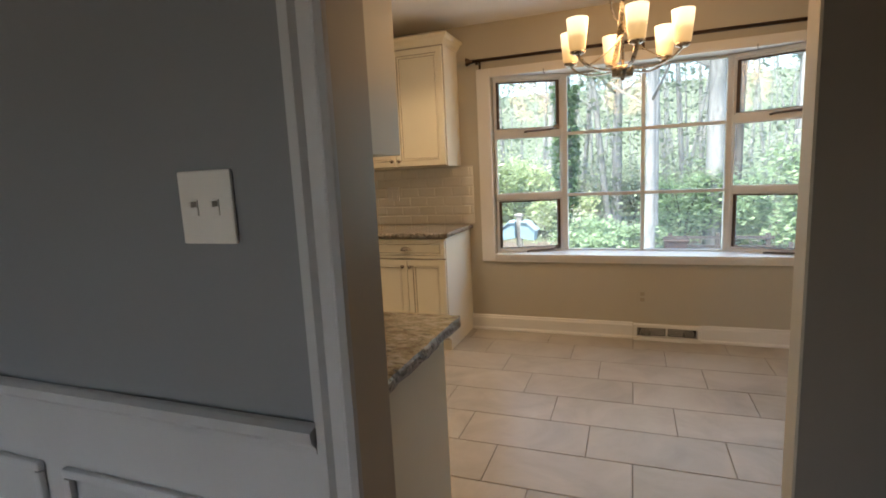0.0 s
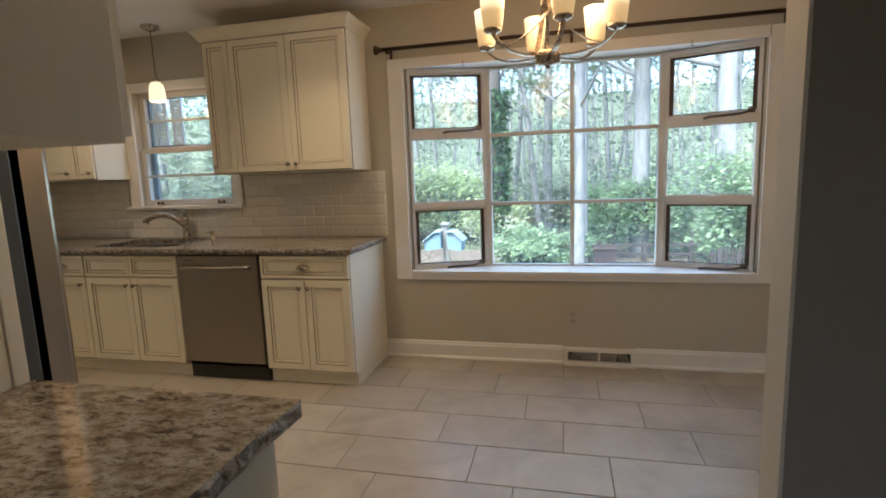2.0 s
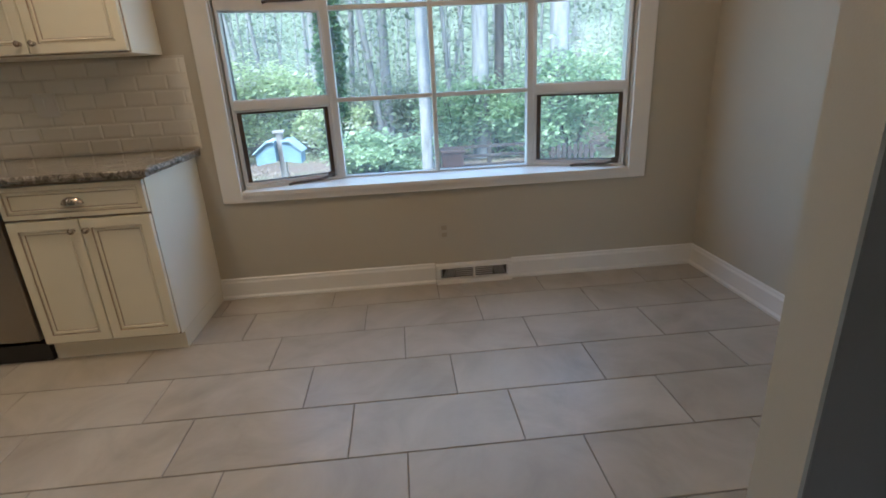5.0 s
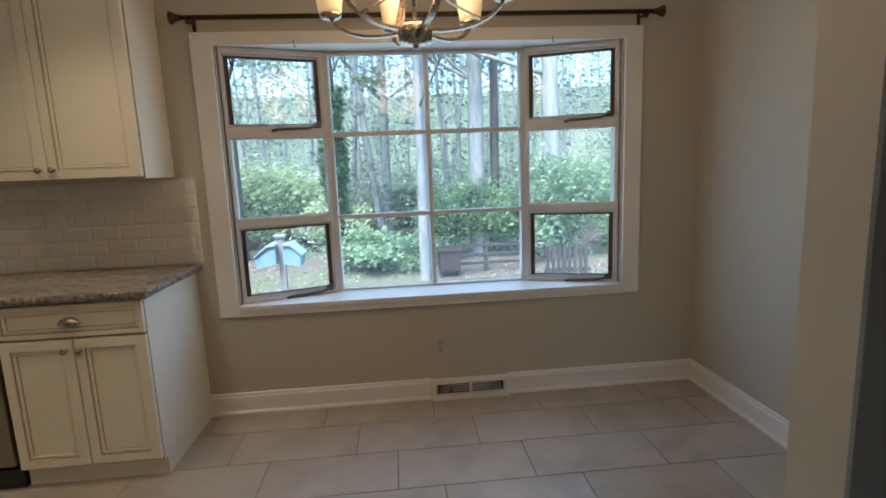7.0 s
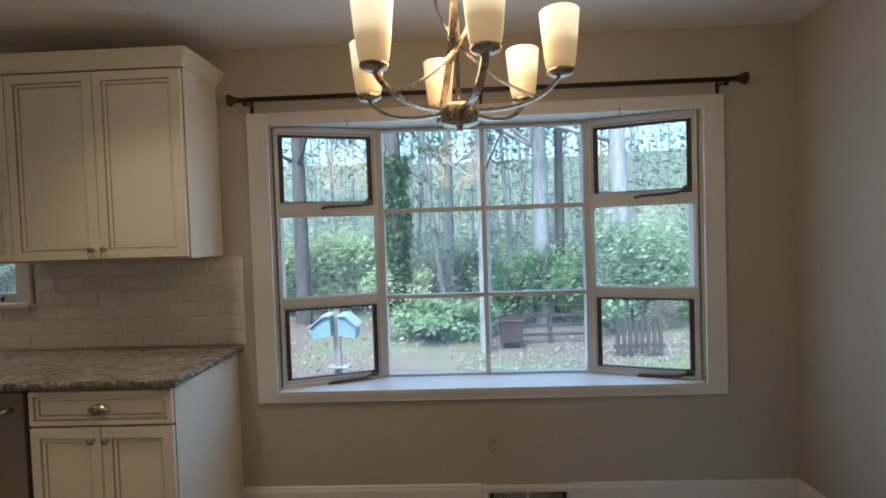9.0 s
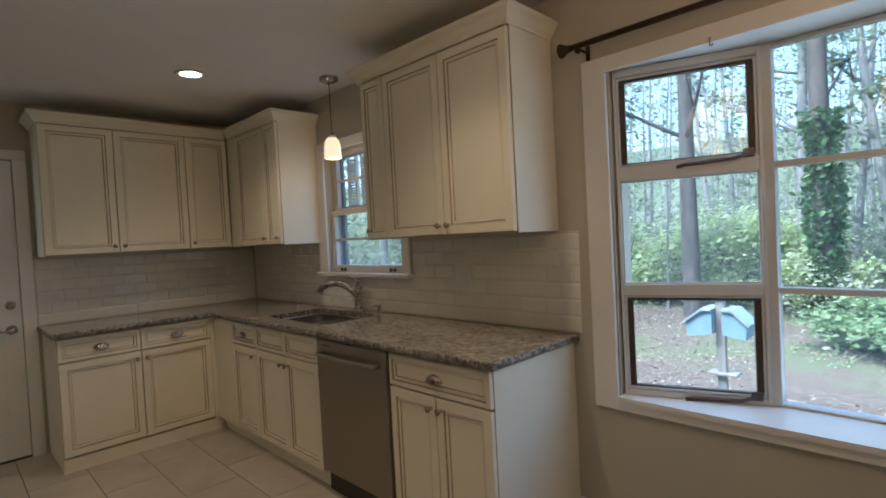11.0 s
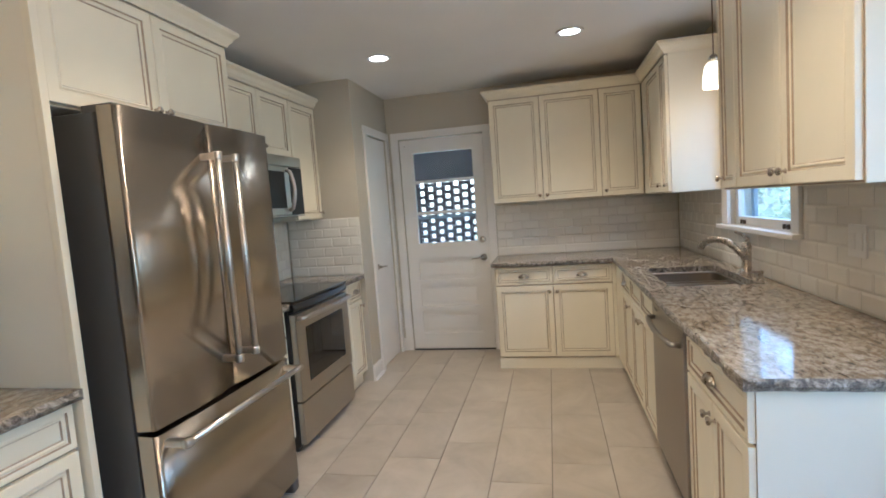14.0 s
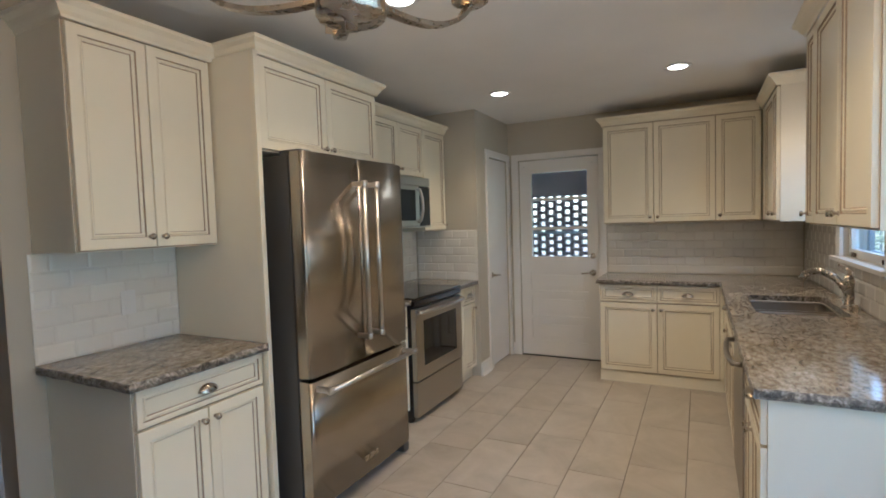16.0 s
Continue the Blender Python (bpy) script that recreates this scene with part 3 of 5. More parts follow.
for p, q in (((-0.905, 4.105), (-0.393, 4.282)), ((0.802, 4.282), (1.305, 4.105))):
    d = Vector(q) - Vector(p)
    w = d.length
    wing = link("side_light", None, bay, pose(p[0], p[1], 0, 0, 0, math.degrees(math.atan2(d.y, d.x))))
    for xa, xb in ((0.0, 0.012), (w - 0.014, w)):
        bar(wing, "stile", xa, xb, -0.03, 0.03, z0 + 0.001, z1)
    for za, zb in ((z0 + 0.001, ZB), (1.075, 1.122), (1.565, 1.625), (ZT, z1)):
        bar(wing, "rail", 0.012, w - 0.014, -0.03, 0.03, za, zb)
    sash(wing, 0.013, w - 0.015, ZB + 0.002, 1.073)
    pane(wing, 0.012, w - 0.014, 1.122, 1.565)
    for xa, xb, za, zb in ((0.012, 0.020, 1.122, 1.565), (w - 0.022, w - 0.014, 1.122, 1.565), (0.02, w - 0.022, 1.122, 1.129), (0.02, w - 0.022, 1.558, 1.565)):
        bar(wing, "glazing_bead", xa, xb, -0.014, -0.003, za, zb, bev=0.002)
    sash(wing, 0.013, w - 0.015, 1.627, ZT - 0.002)
for x in (-0.493, 0.891):
    bm = tube(bmesh.new(), [(x, YN - 0.022, 2.05), (x, YN - 0.03, 2.045), (x, YN - 0.034, 2.03), (x, YN - 0.028, 2.018), (x + 0.006, YN - 0.03, 2.014), (x + 0.012, YN - 0.034, 2.022)], 0.002, 6)
    tagged(link("cup_hook", bm_mesh("cup_hook", bm, M_BLACK)), "small black cup hook in the window trim", "hook")
# outer faces that carry the bow
structure("bow_base", bm_mesh("bow_base", B(-0.9, 1.3, YN + 0.15, 4.34, 0.2, 0.616), M_TRIM), "white painted base of the bow window outside", "wall")

# double-hung window over the sink
sw = thing("window_2", pose(0, 0, 0), "white double-hung window over the sink", "window", kind="structure")
a, b, c, d = SINKWIN
bar(sw, "window_trim", -3.245, a, YN - 0.02, YN - 0.001, 1.15, 2.10, mat=M_TRIM)
bar(sw, "window_trim", b, -2.225, YN - 0.02, YN - 0.001, 1.15, 2.10, mat=M_TRIM)
bar(sw, "window_trim", a, b, YN - 0.02, YN - 0.001, d, 2.10, mat=M_TRIM)
bar(sw, "window_sill", -3.265, -2.215, YN - 0.05, YN + 0.09, 1.125, 1.149, mat=M_TRIM)
for zlo, zhi, yy in ((1.15, 1.60, YN + 0.045), (1.585, 2.03, YN + 0.085)):
    s = link("sash", None, sw, pose(0, yy, 0))
    for xa, xb, za, zb in ((a, a + 0.045, zlo, zhi), (b - 0.045, b, zlo, zhi), (a + 0.045, b - 0.045, zlo, zlo + (0.05 if zlo < 1.3 else 0.03)), (a + 0.045, b - 0.045, zhi - 0.035, zhi)):
        bar(s, "rail", xa, xb, -0.018, 0.018, za, zb)
    zm = (zlo + zhi) / 2 + 0.01
    bar(s, "muntin", a + 0.045, b - 0.045, -0.01, 0.01, zm - 0.009, zm + 0.009)
    pane(s, a + 0.04, b - 0.04, zlo + 0.03, zhi - 0.03, 0.003)
    if zlo < 1.3:
        for x in (-3.0, -2.44):
            bm = B(x - 0.03, x + 0.03, -0.024, -0.018, 1.165, 1.172)
            for q in (x - 0.026, x + 0.02):
                box(bm, q, q + 0.006, -0.032, -0.018, 1.158, 1.182, bev=0.001)
            part("sash_lift", bm, M_LATCH, s, "small dark sash lift")

storm = link("storm_frame", None, sw, pose(0, YN + 0.125, 0))
for xa, xb, za, zb in ((-3.13, -3.09, 1.16, 2.02), (-2.35, -2.31, 1.16, 2.02), (-3.09, -2.35, 1.16, 1.19), (-3.09, -2.35, 1.60, 1.63), (-3.09, -2.35, 1.99, 2.02)):
    bar(storm, "rail", xa, xb, -0.012, 0.012, za, zb, mat=M_STORM, bev=0.002)
shut = link("shutter", None, sw, pose(-3.12, YN + 0.20, 0, 0, 0, 0), "white louvred panel outside the pane")
for q in range(2):
    for i in range(17):
        bar(shut, "slat", 0.01 + q * 0.17, 0.10 + q * 0.15, -0.01 - 0.0, 0.012, 1.64 + i * 0.021, 1.652 + i * 0.021, mat=M_TRIM, bev=0)
    for x in (0.0 + q * 0.17, 0.10 + q * 0.15):
        bar(shut, "stile", x - 0.008, x + 0.008, -0.012, 0.014, 1.62, 2.02, mat=M_TRIM, bev=0.002)

# back door, half glazed
dr = thing("door_1", pose(0, 0, 0), "white half-glazed back door with three panes over three panels", "door", kind="structure")
y0, y1 = DOOR[0], DOOR[1]
gl = (1.715, 2.285, 1.045, 1.908)
panels = [(1.70, 2.29, 0.69, 0.90), (1.70, 2.29, 0.43, 0.645), (1.70, 2.29, 0.165, 0.38)]
dm = wall_mesh("door_leaf", "y", y0 + 0.004, y1 - 0.004, XW - 0.05, XW - 0.008, 0.012, 2.035, [gl] + panels, [M_TRIM])
leaf = link("door_leaf", dm, dr)
for p in panels:
    bm = B(XW - 0.044, XW - 0.026, p[0], p[1], p[2], p[3])
    box(bm, XW - 0.024, XW - 0.017, p[0] + 0.05, p[1] - 0.05, p[2] + 0.045, p[3] - 0.045, bev=0.005)
    part("panel", bm, M_TRIM, leaf)
for z in (1.634, 1.336):
    bar(leaf, "muntin", XW - 0.045, XW - 0.006, gl[0], gl[1], z - 0.014, z + 0.014, mat=M_TRIM)
for za, zb in ((1.045, 1.322), (1.35, 1.62), (1.648, 1.908)):
    ob = link("pane", mesh_of("pane", [(XW - 0.03, gl[0], za), (XW - 0.03, gl[1], za), (XW - 0.03, gl[1], zb), (XW - 0.03, gl[0], zb)], [(0, 1, 2, 3)], M_GLASS), leaf)
    ob.visible_shadow = False
turn_x = Matrix.Rotation(radians(90), 4, "Y")
bm = lathe(bmesh.new(), [(0.0, 0), (0.03, 0), (0.032, 0.006), (0.016, 0.012), (0.013, 0.03), (0.02, 0.036), (0.012, 0.05), (0.0, 0.05)], 18, Matrix.Translation((XW - 0.008, 2.335, 0.888)) @ turn_x)
tube(bm, [(XW + 0.036, 2.335, 0.888), (XW + 0.04, 2.30, 0.886), (XW + 0.04, 2.225, 0.880)], 0.008, 10, 0.006)
part("door_handle", bm, M_NICKEL, leaf, "satin nickel lever")
part("deadbolt", lathe(bmesh.new(), [(0.0, 0), (0.03, 0), (0.03, 0.012), (0.018, 0.02), (0.0, 0.021)], 18, Matrix.Translation((XW - 0.008, 2.335, 1.055)) @ turn_x), M_NICKEL, leaf, "satin nickel deadbolt")
for za in (1.515, 2.397):
    bar(dr, "door_trim", XW - 0.001, XW + 0.018, za, za + 0.073, 0, 2.047, mat=M_TRIM)
bar(dr, "door_trim", XW - 0.001, XW + 0.018, 1.515, 2.47, 2.048, 2.11, mat=M_TRIM)
bar(dr, "storm_bar", XW - 0.145, XW - 0.125, y0 + 0.03, y1 - 0.03, 1.275, 1.303, mat=M_STORM, label="grey aluminium bar of the storm door")
part("threshold", B(XW - 0.12, XW + 0.002, y0, y1, -0.003, 0.01, bev=0.003), M_BLACK, dr, "dark threshold")
for y in (1.64, 2.33):
    part("curtain_bracket", lathe(bmesh.new(), [(0, 0), (0.012, 0), (0.012, 0.012), (0.0, 0.014)], 10, Matrix.Translation((XW - 0.008, y, 1.975)) @ turn_x), M_TRIM, leaf)

# pantry door
pd = thing("door_2", pose(0, 0, 0), "narrow white pantry door with a lever handle", "door", kind="structure")
p0, p1 = PANTRY[0], PANTRY[1]
leaf = part("door_leaf", B(p0 + 0.004, p1 - 0.004, 1.424, 1.463, 0.012, 2.035, bev=0.002), M_TRIM, pd)
bm = lathe(bmesh.new(), [(0, 0), (0.028, 0), (0.028, 0.007), (0.012, 0.012), (0.012, 0.035), (0.0, 0.036)], 16, Matrix.Translation((-3.895, 1.463, 0.90)) @ Matrix.Rotation(radians(-90), 4, "X"))
tube(bm, [(-3.895, 1.504, 0.90), (-3.925, 1.509, 0.90), (-4.005, 1.509, 0.895)], 0.008, 10, 0.006)
part("door_handle", bm, M_NICKEL, leaf, "satin nickel lever")
bar(pd, "door_trim", p1, p1 + 0.07, 1.474, 1.493, 0, 2.11, mat=M_TRIM)
bar(pd, "door_trim", -4.398, p0, 1.474, 1.493, 0, 2.11, mat=M_TRIM)
bar(pd, "door_trim", p0, p1, 1.474, 1.493, 2.045, 2.11, mat=M_TRIM)

# ---------- cabinets ----------
# each is built with its front towards -y, its back on y = 0, its middle at x = 0


def front_mesh(w, h, frame_w, name):
    """A mitred frame with a stepped inner moulding, glaze in its grooves and a flat panel."""
    prof = [(0.0, 0.004), (0.0015, -0.0185), (0.004, -0.02), (frame_w, -0.02), (frame_w + 0.003, -0.012), (frame_w + 0.0065, -0.012), (frame_w + 0.012, -0.0165), (frame_w + 0.018, -0.0135), (frame_w + 0.0215, -0.0085), (frame_w + 0.0245, -0.0085)]
    mats = [0, 0, 0, 1, 0, 0, 0, 1, 0]
    verts, faces, idx = [], [], []
    for i, d in prof:
        verts += [(-w / 2 + i, d, i), (w / 2 - i, d, i), (w / 2 - i, d, h - i), (-w / 2 + i, d, h - i)]
    for k in range(len(prof) - 1):
        for j in range(4):
            faces.append((4 * k + j, 4 * k + (j + 1) % 4, 4 * k + 4 + (j + 1) % 4, 4 * k + 4 + j))
            idx.append(mats[k])
    n = 4 * (len(prof) - 1)
    faces.append((n, n + 1, n + 2, n + 3))
    idx.append(0)
    return mesh_of(name, verts, faces, [M_CREAM, M_GLAZE], idx)


_knob = [(0.0, 0.0), (0.009, 0.0), (0.009, 0.003), (0.005, 0.006), (0.005, 0.014), (0.012, 0.018), (0.0145, 0.023), (0.012, 0.028), (0.0, 0.030)]
KNOB = bm_mesh("knob", lathe(bmesh.new(), _knob, 14, Matrix.Rotation(radians(90), 4, "X")), M_NICKEL)
bm = bmesh.new()
for j in range(5):
    t = radians(90) * j / 4
    row = [bm.verts.new((0.047 * math.cos(u), -0.004 - 0.028 * math.sin(t) * math.sin(u), -0.014 + 0.032 * math.cos(t) * math.sin(u))) for u in (math.pi * i / 12 for i in range(13))]
    if j:
        for i in range(12):
            if (prev[i].co - row[i].co).length + (prev[i + 1].co - row[i + 1].co).length > 1e-5:
                f = bm.faces.new((prev[i], prev[i + 1], row[i + 1], row[i]))
                f.smooth = True
    prev = row
bmesh.ops.remove_doubles(bm, verts=bm.verts, dist=1e-5)
CUP = bm_mesh("cup_pull", bm, M_NICKEL, recalc=True)


def cabinet(m, w, d, h, fronts, name, label, group, toe=False, crown=None, body_z=0.0, deep_toe=0.03, side_mat=None, body_h=None):
    """fronts: (kind, x0, x1, z0, z1, knob side) in the cabinet's own frame. crown: the plan path of its crown moulding."""
    cab = thing(name, m, label, "cabinet", group)
    bm = B(-w / 2, w / 2, -d, -0.002, (0.09 if toe else 0.0) + body_z, body_h or h, bev=0.0015)
    body = part("body", bm, side_mat or M_SIDE, cab)
    part("glaze_line", B(-w / 2 + 0.002, w / 2 - 0.002, -d - 0.0006, -d + 0.004, (0.092 if toe else 0.003) + body_z, h - 0.002), M_GLAZE, cab, "brown glazed reveal between the fronts")
    if toe:
        part("toe_board", B(-w / 2, w / 2, -d + deep_toe, -0.002, 0.0, 0.089), M_SIDE, cab)
    for kind, xa, xb, za, zb, side in fronts:
        fw, fh = xb - xa - 0.004, zb - za - 0.004
        nm = {"d": "door", "w": "drawer_front", "f": "drawer_front", "p": "filler"}[kind]
        if kind == "p":
            part("filler", B(xa + 0.001, xb - 0.001, -d - 0.018, -d + 0.003, za, zb, bev=0.0015), M_CREAM, cab)
            continue
        fr = link(nm, front_mesh(fw, fh, 0.022 if kind in "wf" else (0.042 if fw > 0.26 else 0.034), nm), cab, pose((xa + xb) / 2, -d, za + 0.002))
        if kind == "w":
            link("cup_pull", CUP, fr, pose(0, -0.017, fh / 2), "satin nickel cup pull")
        elif kind == "d" and side:
            zk = 0.045 if side.isupper() else fh - 0.05
            link("knob", KNOB, fr, pose((fw / 2 - 0.028) * (1 if side in "rR" else -1), -0.019, zk), "satin nickel knob")
    if crown:
        prof = [(0.0, h - 0.007), (0.006, h - 0.007), (0.009, h + 0.004), (0.02, h + 0.016), (0.03, h + 0.035), (0.048, h + 0.05), (0.05, h + 0.066), (0.0, h + 0.066)]
        part("crown", sweep(crown, prof), M_CREAM, cab)
        part("top", B(-w / 2 + 0.002, w / 2 - 0.002, -d + 0.002, -0.004, h - 0.004, h + 0.012), M_SIDE, cab)
    return cab


BASE_H, TOP_Z, SLAB = 0.858, 0.893, 0.035
DZ = (0.10, 0.695, 0.70, 0.85)      # door and drawer heights on the base units
G1, G2 = "base cabinets", "wall cabinets"


def base_fronts(xs, drawers=True, sides="rl", false=False):
    out = []
    for i, (xa, xb) in enumerate(zip(xs, xs[1:])):
        out.append(("d", xa, xb, DZ[0], DZ[1], sides[i % len(sides)]))
        out.append(("f" if false else "w", xa, xb, DZ[2], DZ[3], ""))
    return out


# window run
DB = YN - 3.465
m = pose(-1.4325, YN, 0)
cabinet(m, 0.615, DB, BASE_H, [("w", -0.305, 0.305, DZ[2], DZ[3], ""), ("d", -0.305, 0.0, DZ[0], DZ[1], "r"), ("d", 0.0, 0.305, DZ[0], DZ[1], "l")], "base_cabinet", "cream base cabinet, one drawer over two doors, beside the dishwasher", G1, toe=True)
cabinet(pose(-2.74, YN, 0), 0.76, DB, BASE_H - 0.001, base_fronts([-0.38, 0.0, 0.38], false=True), "sink_cabinet", "cream glazed sink base cabinet with two doors and false drawer fronts", G1, toe=True, body_h=0.66)
cabinet(pose(-3.31, YN, 0), 0.376, DB, BASE_H, [("w", -0.185, 0.185, DZ[2], DZ[3], ""), ("d", -0.185, 0.185, DZ[0], DZ[1], "r")], "base_cabinet", "narrow cream base cabinet with drawer and door beside the sink", G1, toe=True, body_h=0.66)
cabinet(pose(-3.665, YN, 0), 0.33, DB, BASE_H, [("p", -0.165, 0.165, 0.09, BASE_H - 0.002, "")], "corner_cabinet", "cream corner filler between two runs of base cabinets", G1, toe=True)
# door-wall run
FX = -3.845
door_run = cabinet(pose(XW, 2.970, 0, 0, 0, 90), 0.956, FX - XW, BASE_H, base_fronts([-0.475, -0.012, 0.45]) + [("p", 0.45, 0.477, 0.09, BASE_H - 0.002, "")], "base_cabinet", "cream base cabinet, two drawers over two doors, near the back door", G1, toe=True, deep_toe=-0.012)
part("toe_board", B(0.4785, 0.53, XW - FX - 0.012, XW - FX + 0.06, 0.0, 0.089), M_SIDE, door_run)
# wall cabinets
UZ, UH = 1.37, 0.885
DU = YN - 3.745


def upper(m, w, d, xs, knobs, label, crown=None, z=UZ, h=UH):
    return cabinet(m @ pose(0, 0, z), w, d, h, [("d", xa, xb, 0.006, h - 0.010, k) for xa, xb, k in zip(xs, xs[1:], knobs)], "wall_cabinet", label, G2, crown=crown)


def crown_path(w, d, left=True, right=True):
    p = [(-w / 2, -d - 0.02), (w / 2, -d - 0.02)]
    return ([(-w / 2, -0.004)] if left else []) + p + ([(w / 2, -0.004)] if right else [])


upper(pose(-1.70, YN, 0), 1.044, DU, [-0.515, -0.32, 0.10, 0.515], "LRL", "cream glazed wall cabinet with three doors, under a crown moulding", crown_path(1.044, DU))
corner_upper = upper(pose(-3.648, YN, 0), 0.846, DU, [-0.245, 0.218, 0.418], "RR", "cream glazed corner wall cabinet beside the sink window", [(-0.423 + 0.015, -DU - 0.02), (0.423, -DU - 0.02), (0.423, -0.004)])
part("filler", B(-0.415, -0.248, -DU - 0.018, -DU + 0.003, 0.006, UH - 0.01, bev=0.0015), M_CREAM, corner_upper)
upper(pose(XW, 3.11, 0, 0, 0, 90), 1.225, XW + 4.40 + 0.325 + 0.0, [-0.61, -0.188, 0.287, 0.61], "RLL", "cream glazed wall cabinet with three doors, beside the back door", [(-0.6125, -0.004), (-0.6125, -0.345), (0.6125 - 0.02, -0.345)])
# range wall: fronts look to +y
R = 180
cabinet(pose(-0.692, YS, 0, 0, 0, R), 0.612, 0.585, BASE_H, [("w", -0.302, 0.302, DZ[2], DZ[3], ""), ("d", -0.302, 0.0, DZ[0], DZ[1], "r"), ("d", 0.0, 0.302, DZ[0], DZ[1], "l")], "base_cabinet", "cream base cabinet, one drawer over two doors, near the refrigerator", G1, toe=True, deep_toe=-0.004)
cabinet(pose(-2.164, YS, 0, 0, 0, R), 0.316, 0.585, BASE_H, [("w", -0.155, 0.155, DZ[2], DZ[3], ""), ("d", -0.155, 0.155, DZ[0], DZ[1], "l")], "base_cabinet", "narrow cream base cabinet between refrigerator and range", G1, toe=True)
cabinet(pose(-3.312, YS, 0, 0, 0, R), 0.430, 0.585, BASE_H, [("w", -0.05, 0.212, DZ[2], DZ[3], ""), ("d", -0.05, 0.212, DZ[0], DZ[1], "r"), ("p", -0.214, -0.052, 0.09, BASE_H - 0.002, "")], "base_cabinet", "narrow cream base cabinet between range and pantry wall", G1, toe=True)
upper(pose(-0.684, YS, 0, 0, 0, R), 0.63, 0.325, [-0.31, 0.0, 0.31], "RL", "cream glazed wall cabinet with two tall doors near the refrigerator", crown_path(0.63, 0.325, True, True), UZ - 0.01)
upper(pose(-1.516, YS, 0, 0, 0, R), 0.97, 0.60, [-0.48, 0.0, 0.48], "RL", "deep cream glazed cabinet with two doors over the refrigerator", crown_path(0.97, 0.60), 1.80, 0.45)
upper(pose(-2.156, YS, 0, 0, 0, R), 0.30, 0.31, [-0.147, 0.147], "L", "narrow cream glazed wall cabinet beside the microwave", [(-0.15, -0.33), (0.15, -0.33)], UZ - 0.01, UH)
upper(pose(-2.71, YS, 0, 0, 0, R), 0.80, 0.31, [-0.398, 0.0, 0.398], "RL", "short cream glazed wall cabinet over the microwave", [(-0.4, -0.33), (0.4, -0.33)], 1.815, 0.43)
upper(pose(-3.32, YS, 0, 0, 0, R), 0.414, 0.31, [-0.205, 0.205], "R", "cream glazed wall cabinet beside the pantry wall", [(-0.207, -0.33), (0.207, -0.33)], UZ - 0.01, UH)
tall = thing("refrigerator_surround", pose(-1.0165, YS, 0), "tall cream end panel standing beside the refrigerator", "cabinet panel")
part("panel", B(-0.0095, 0.0095, 0.001, 0.598, 0, 2.255, bev=0.0015), M_SIDE, tall)
part("front_stile", B(-0.0135, 0.0135, 0.599, 0.632, 0, 2.255, bev=0.003), M_CREAM, tall, "cream lacquered front stile")


def slab(name, outline, holes, label):
    """A granite slab with a chipped, wavy edge along the free sides. outline: (x, y, free side ahead)."""
    bm = bmesh.new()
    ring = []
    n = len(outline)
    for i in range(n):
        (xa, ya, free), (xb, yb, _) = outline[i], outline[(i + 1) % n]
        k = max(1, int(math.hypot(xb - xa, yb - ya) / 0.018)) if free else 1
        for j in range(k):
            x, y = xa + (xb - xa) * j / k, ya + (yb - ya) * j / k
            jit = 0.006 if (free and j) else 0.0
            nx, ny = (yb - ya), -(xb - xa)
            q = math.hypot(nx, ny)
            ring.append((x, y, nx / q, ny / q, jit))
    layers = ((TOP_Z, 0.0), (TOP_Z - 0.006, 0.004), (TOP_Z - 0.018, 0.006), (TOP_Z - SLAB, -0.002))
    loops = []
    for z, o in layers:
        loop = []
        for x, y, nx, ny, jit in ring:
            e = (o if jit else 0) + (noise.noise((x * 23, y * 23, z * 60)) * jit * (1.4 if z < TOP_Z else 0.5))
            loop.append(bm.verts.new((x + nx * e, y + ny * e, z)))
        loops.append(loop)
    for u, v in zip(loops, loops[1:]):
        for k in range(len(u)):
            bm.faces.new((u[k], u[(k + 1) % len(u)], v[(k + 1) % len(u)], v[k])).material_index = 1
    if holes:
        x0, x1, y0, y1 = holes[0]
        hs = []
        for z in (TOP_Z, TOP_Z - SLAB):
            r = 0.05
            pts = []
            for cx, cy, a0 in ((x1 - r, y1 - r, 0), (x0 + r, y1 - r, 90), (x0 + r, y0 + r, 180), (x1 - r, y0 + r, 270)):
                pts += [(cx + r * math.cos(radians(a0 + 18 * k)), cy + r * math.sin(radians(a0 + 18 * k))) for k in range(6)]
            hs.append([bm.verts.new((x, y, z)) for x, y in pts])
        for k in range(len(hs[0])):
            bm.faces.new((hs[0][k], hs[0][(k + 1) % len(hs[0])], hs[1][(k + 1) % len(hs[0])], hs[1][k])).material_index = 1
        for loop, hl in ((loops[0], hs[0]), (loops[-1], hs[1])):
            es = [bm.edges.get((l[k], l[(k + 1) % len(l)])) for l in (loop, hl) for k in range(len(l))]
            bmesh.ops.triangle_fill(bm, use_beauty=True, edges=es)
    else:
        bm.faces.new(loops[0])
        bm.faces.new(loops[-1])
    top = thing(name, pose(0, 0, 0), label, "countertop")
    bmesh.ops.recalc_face_normals(bm, faces=bm.faces)
    rough = bm.copy()
    bmesh.ops.delete(bm, geom=[f for f in bm.faces if f.material_index == 1], context="FACES")
    bmesh.ops.delete(rough, geom=[f for f in rough.faces if f.material_index == 0], context="FACES")
    for f in rough.faces:
        f.material_index = 0
    link("polished_top", bm_mesh("polished_top", bm, M_GRANITE, recalc=False), top)
    link("chiselled_edge", bm_mesh("chiselled_edge", rough, M_GRANITE_EDGE, recalc=False), top, None, "rough chiselled stone edge")
    return top


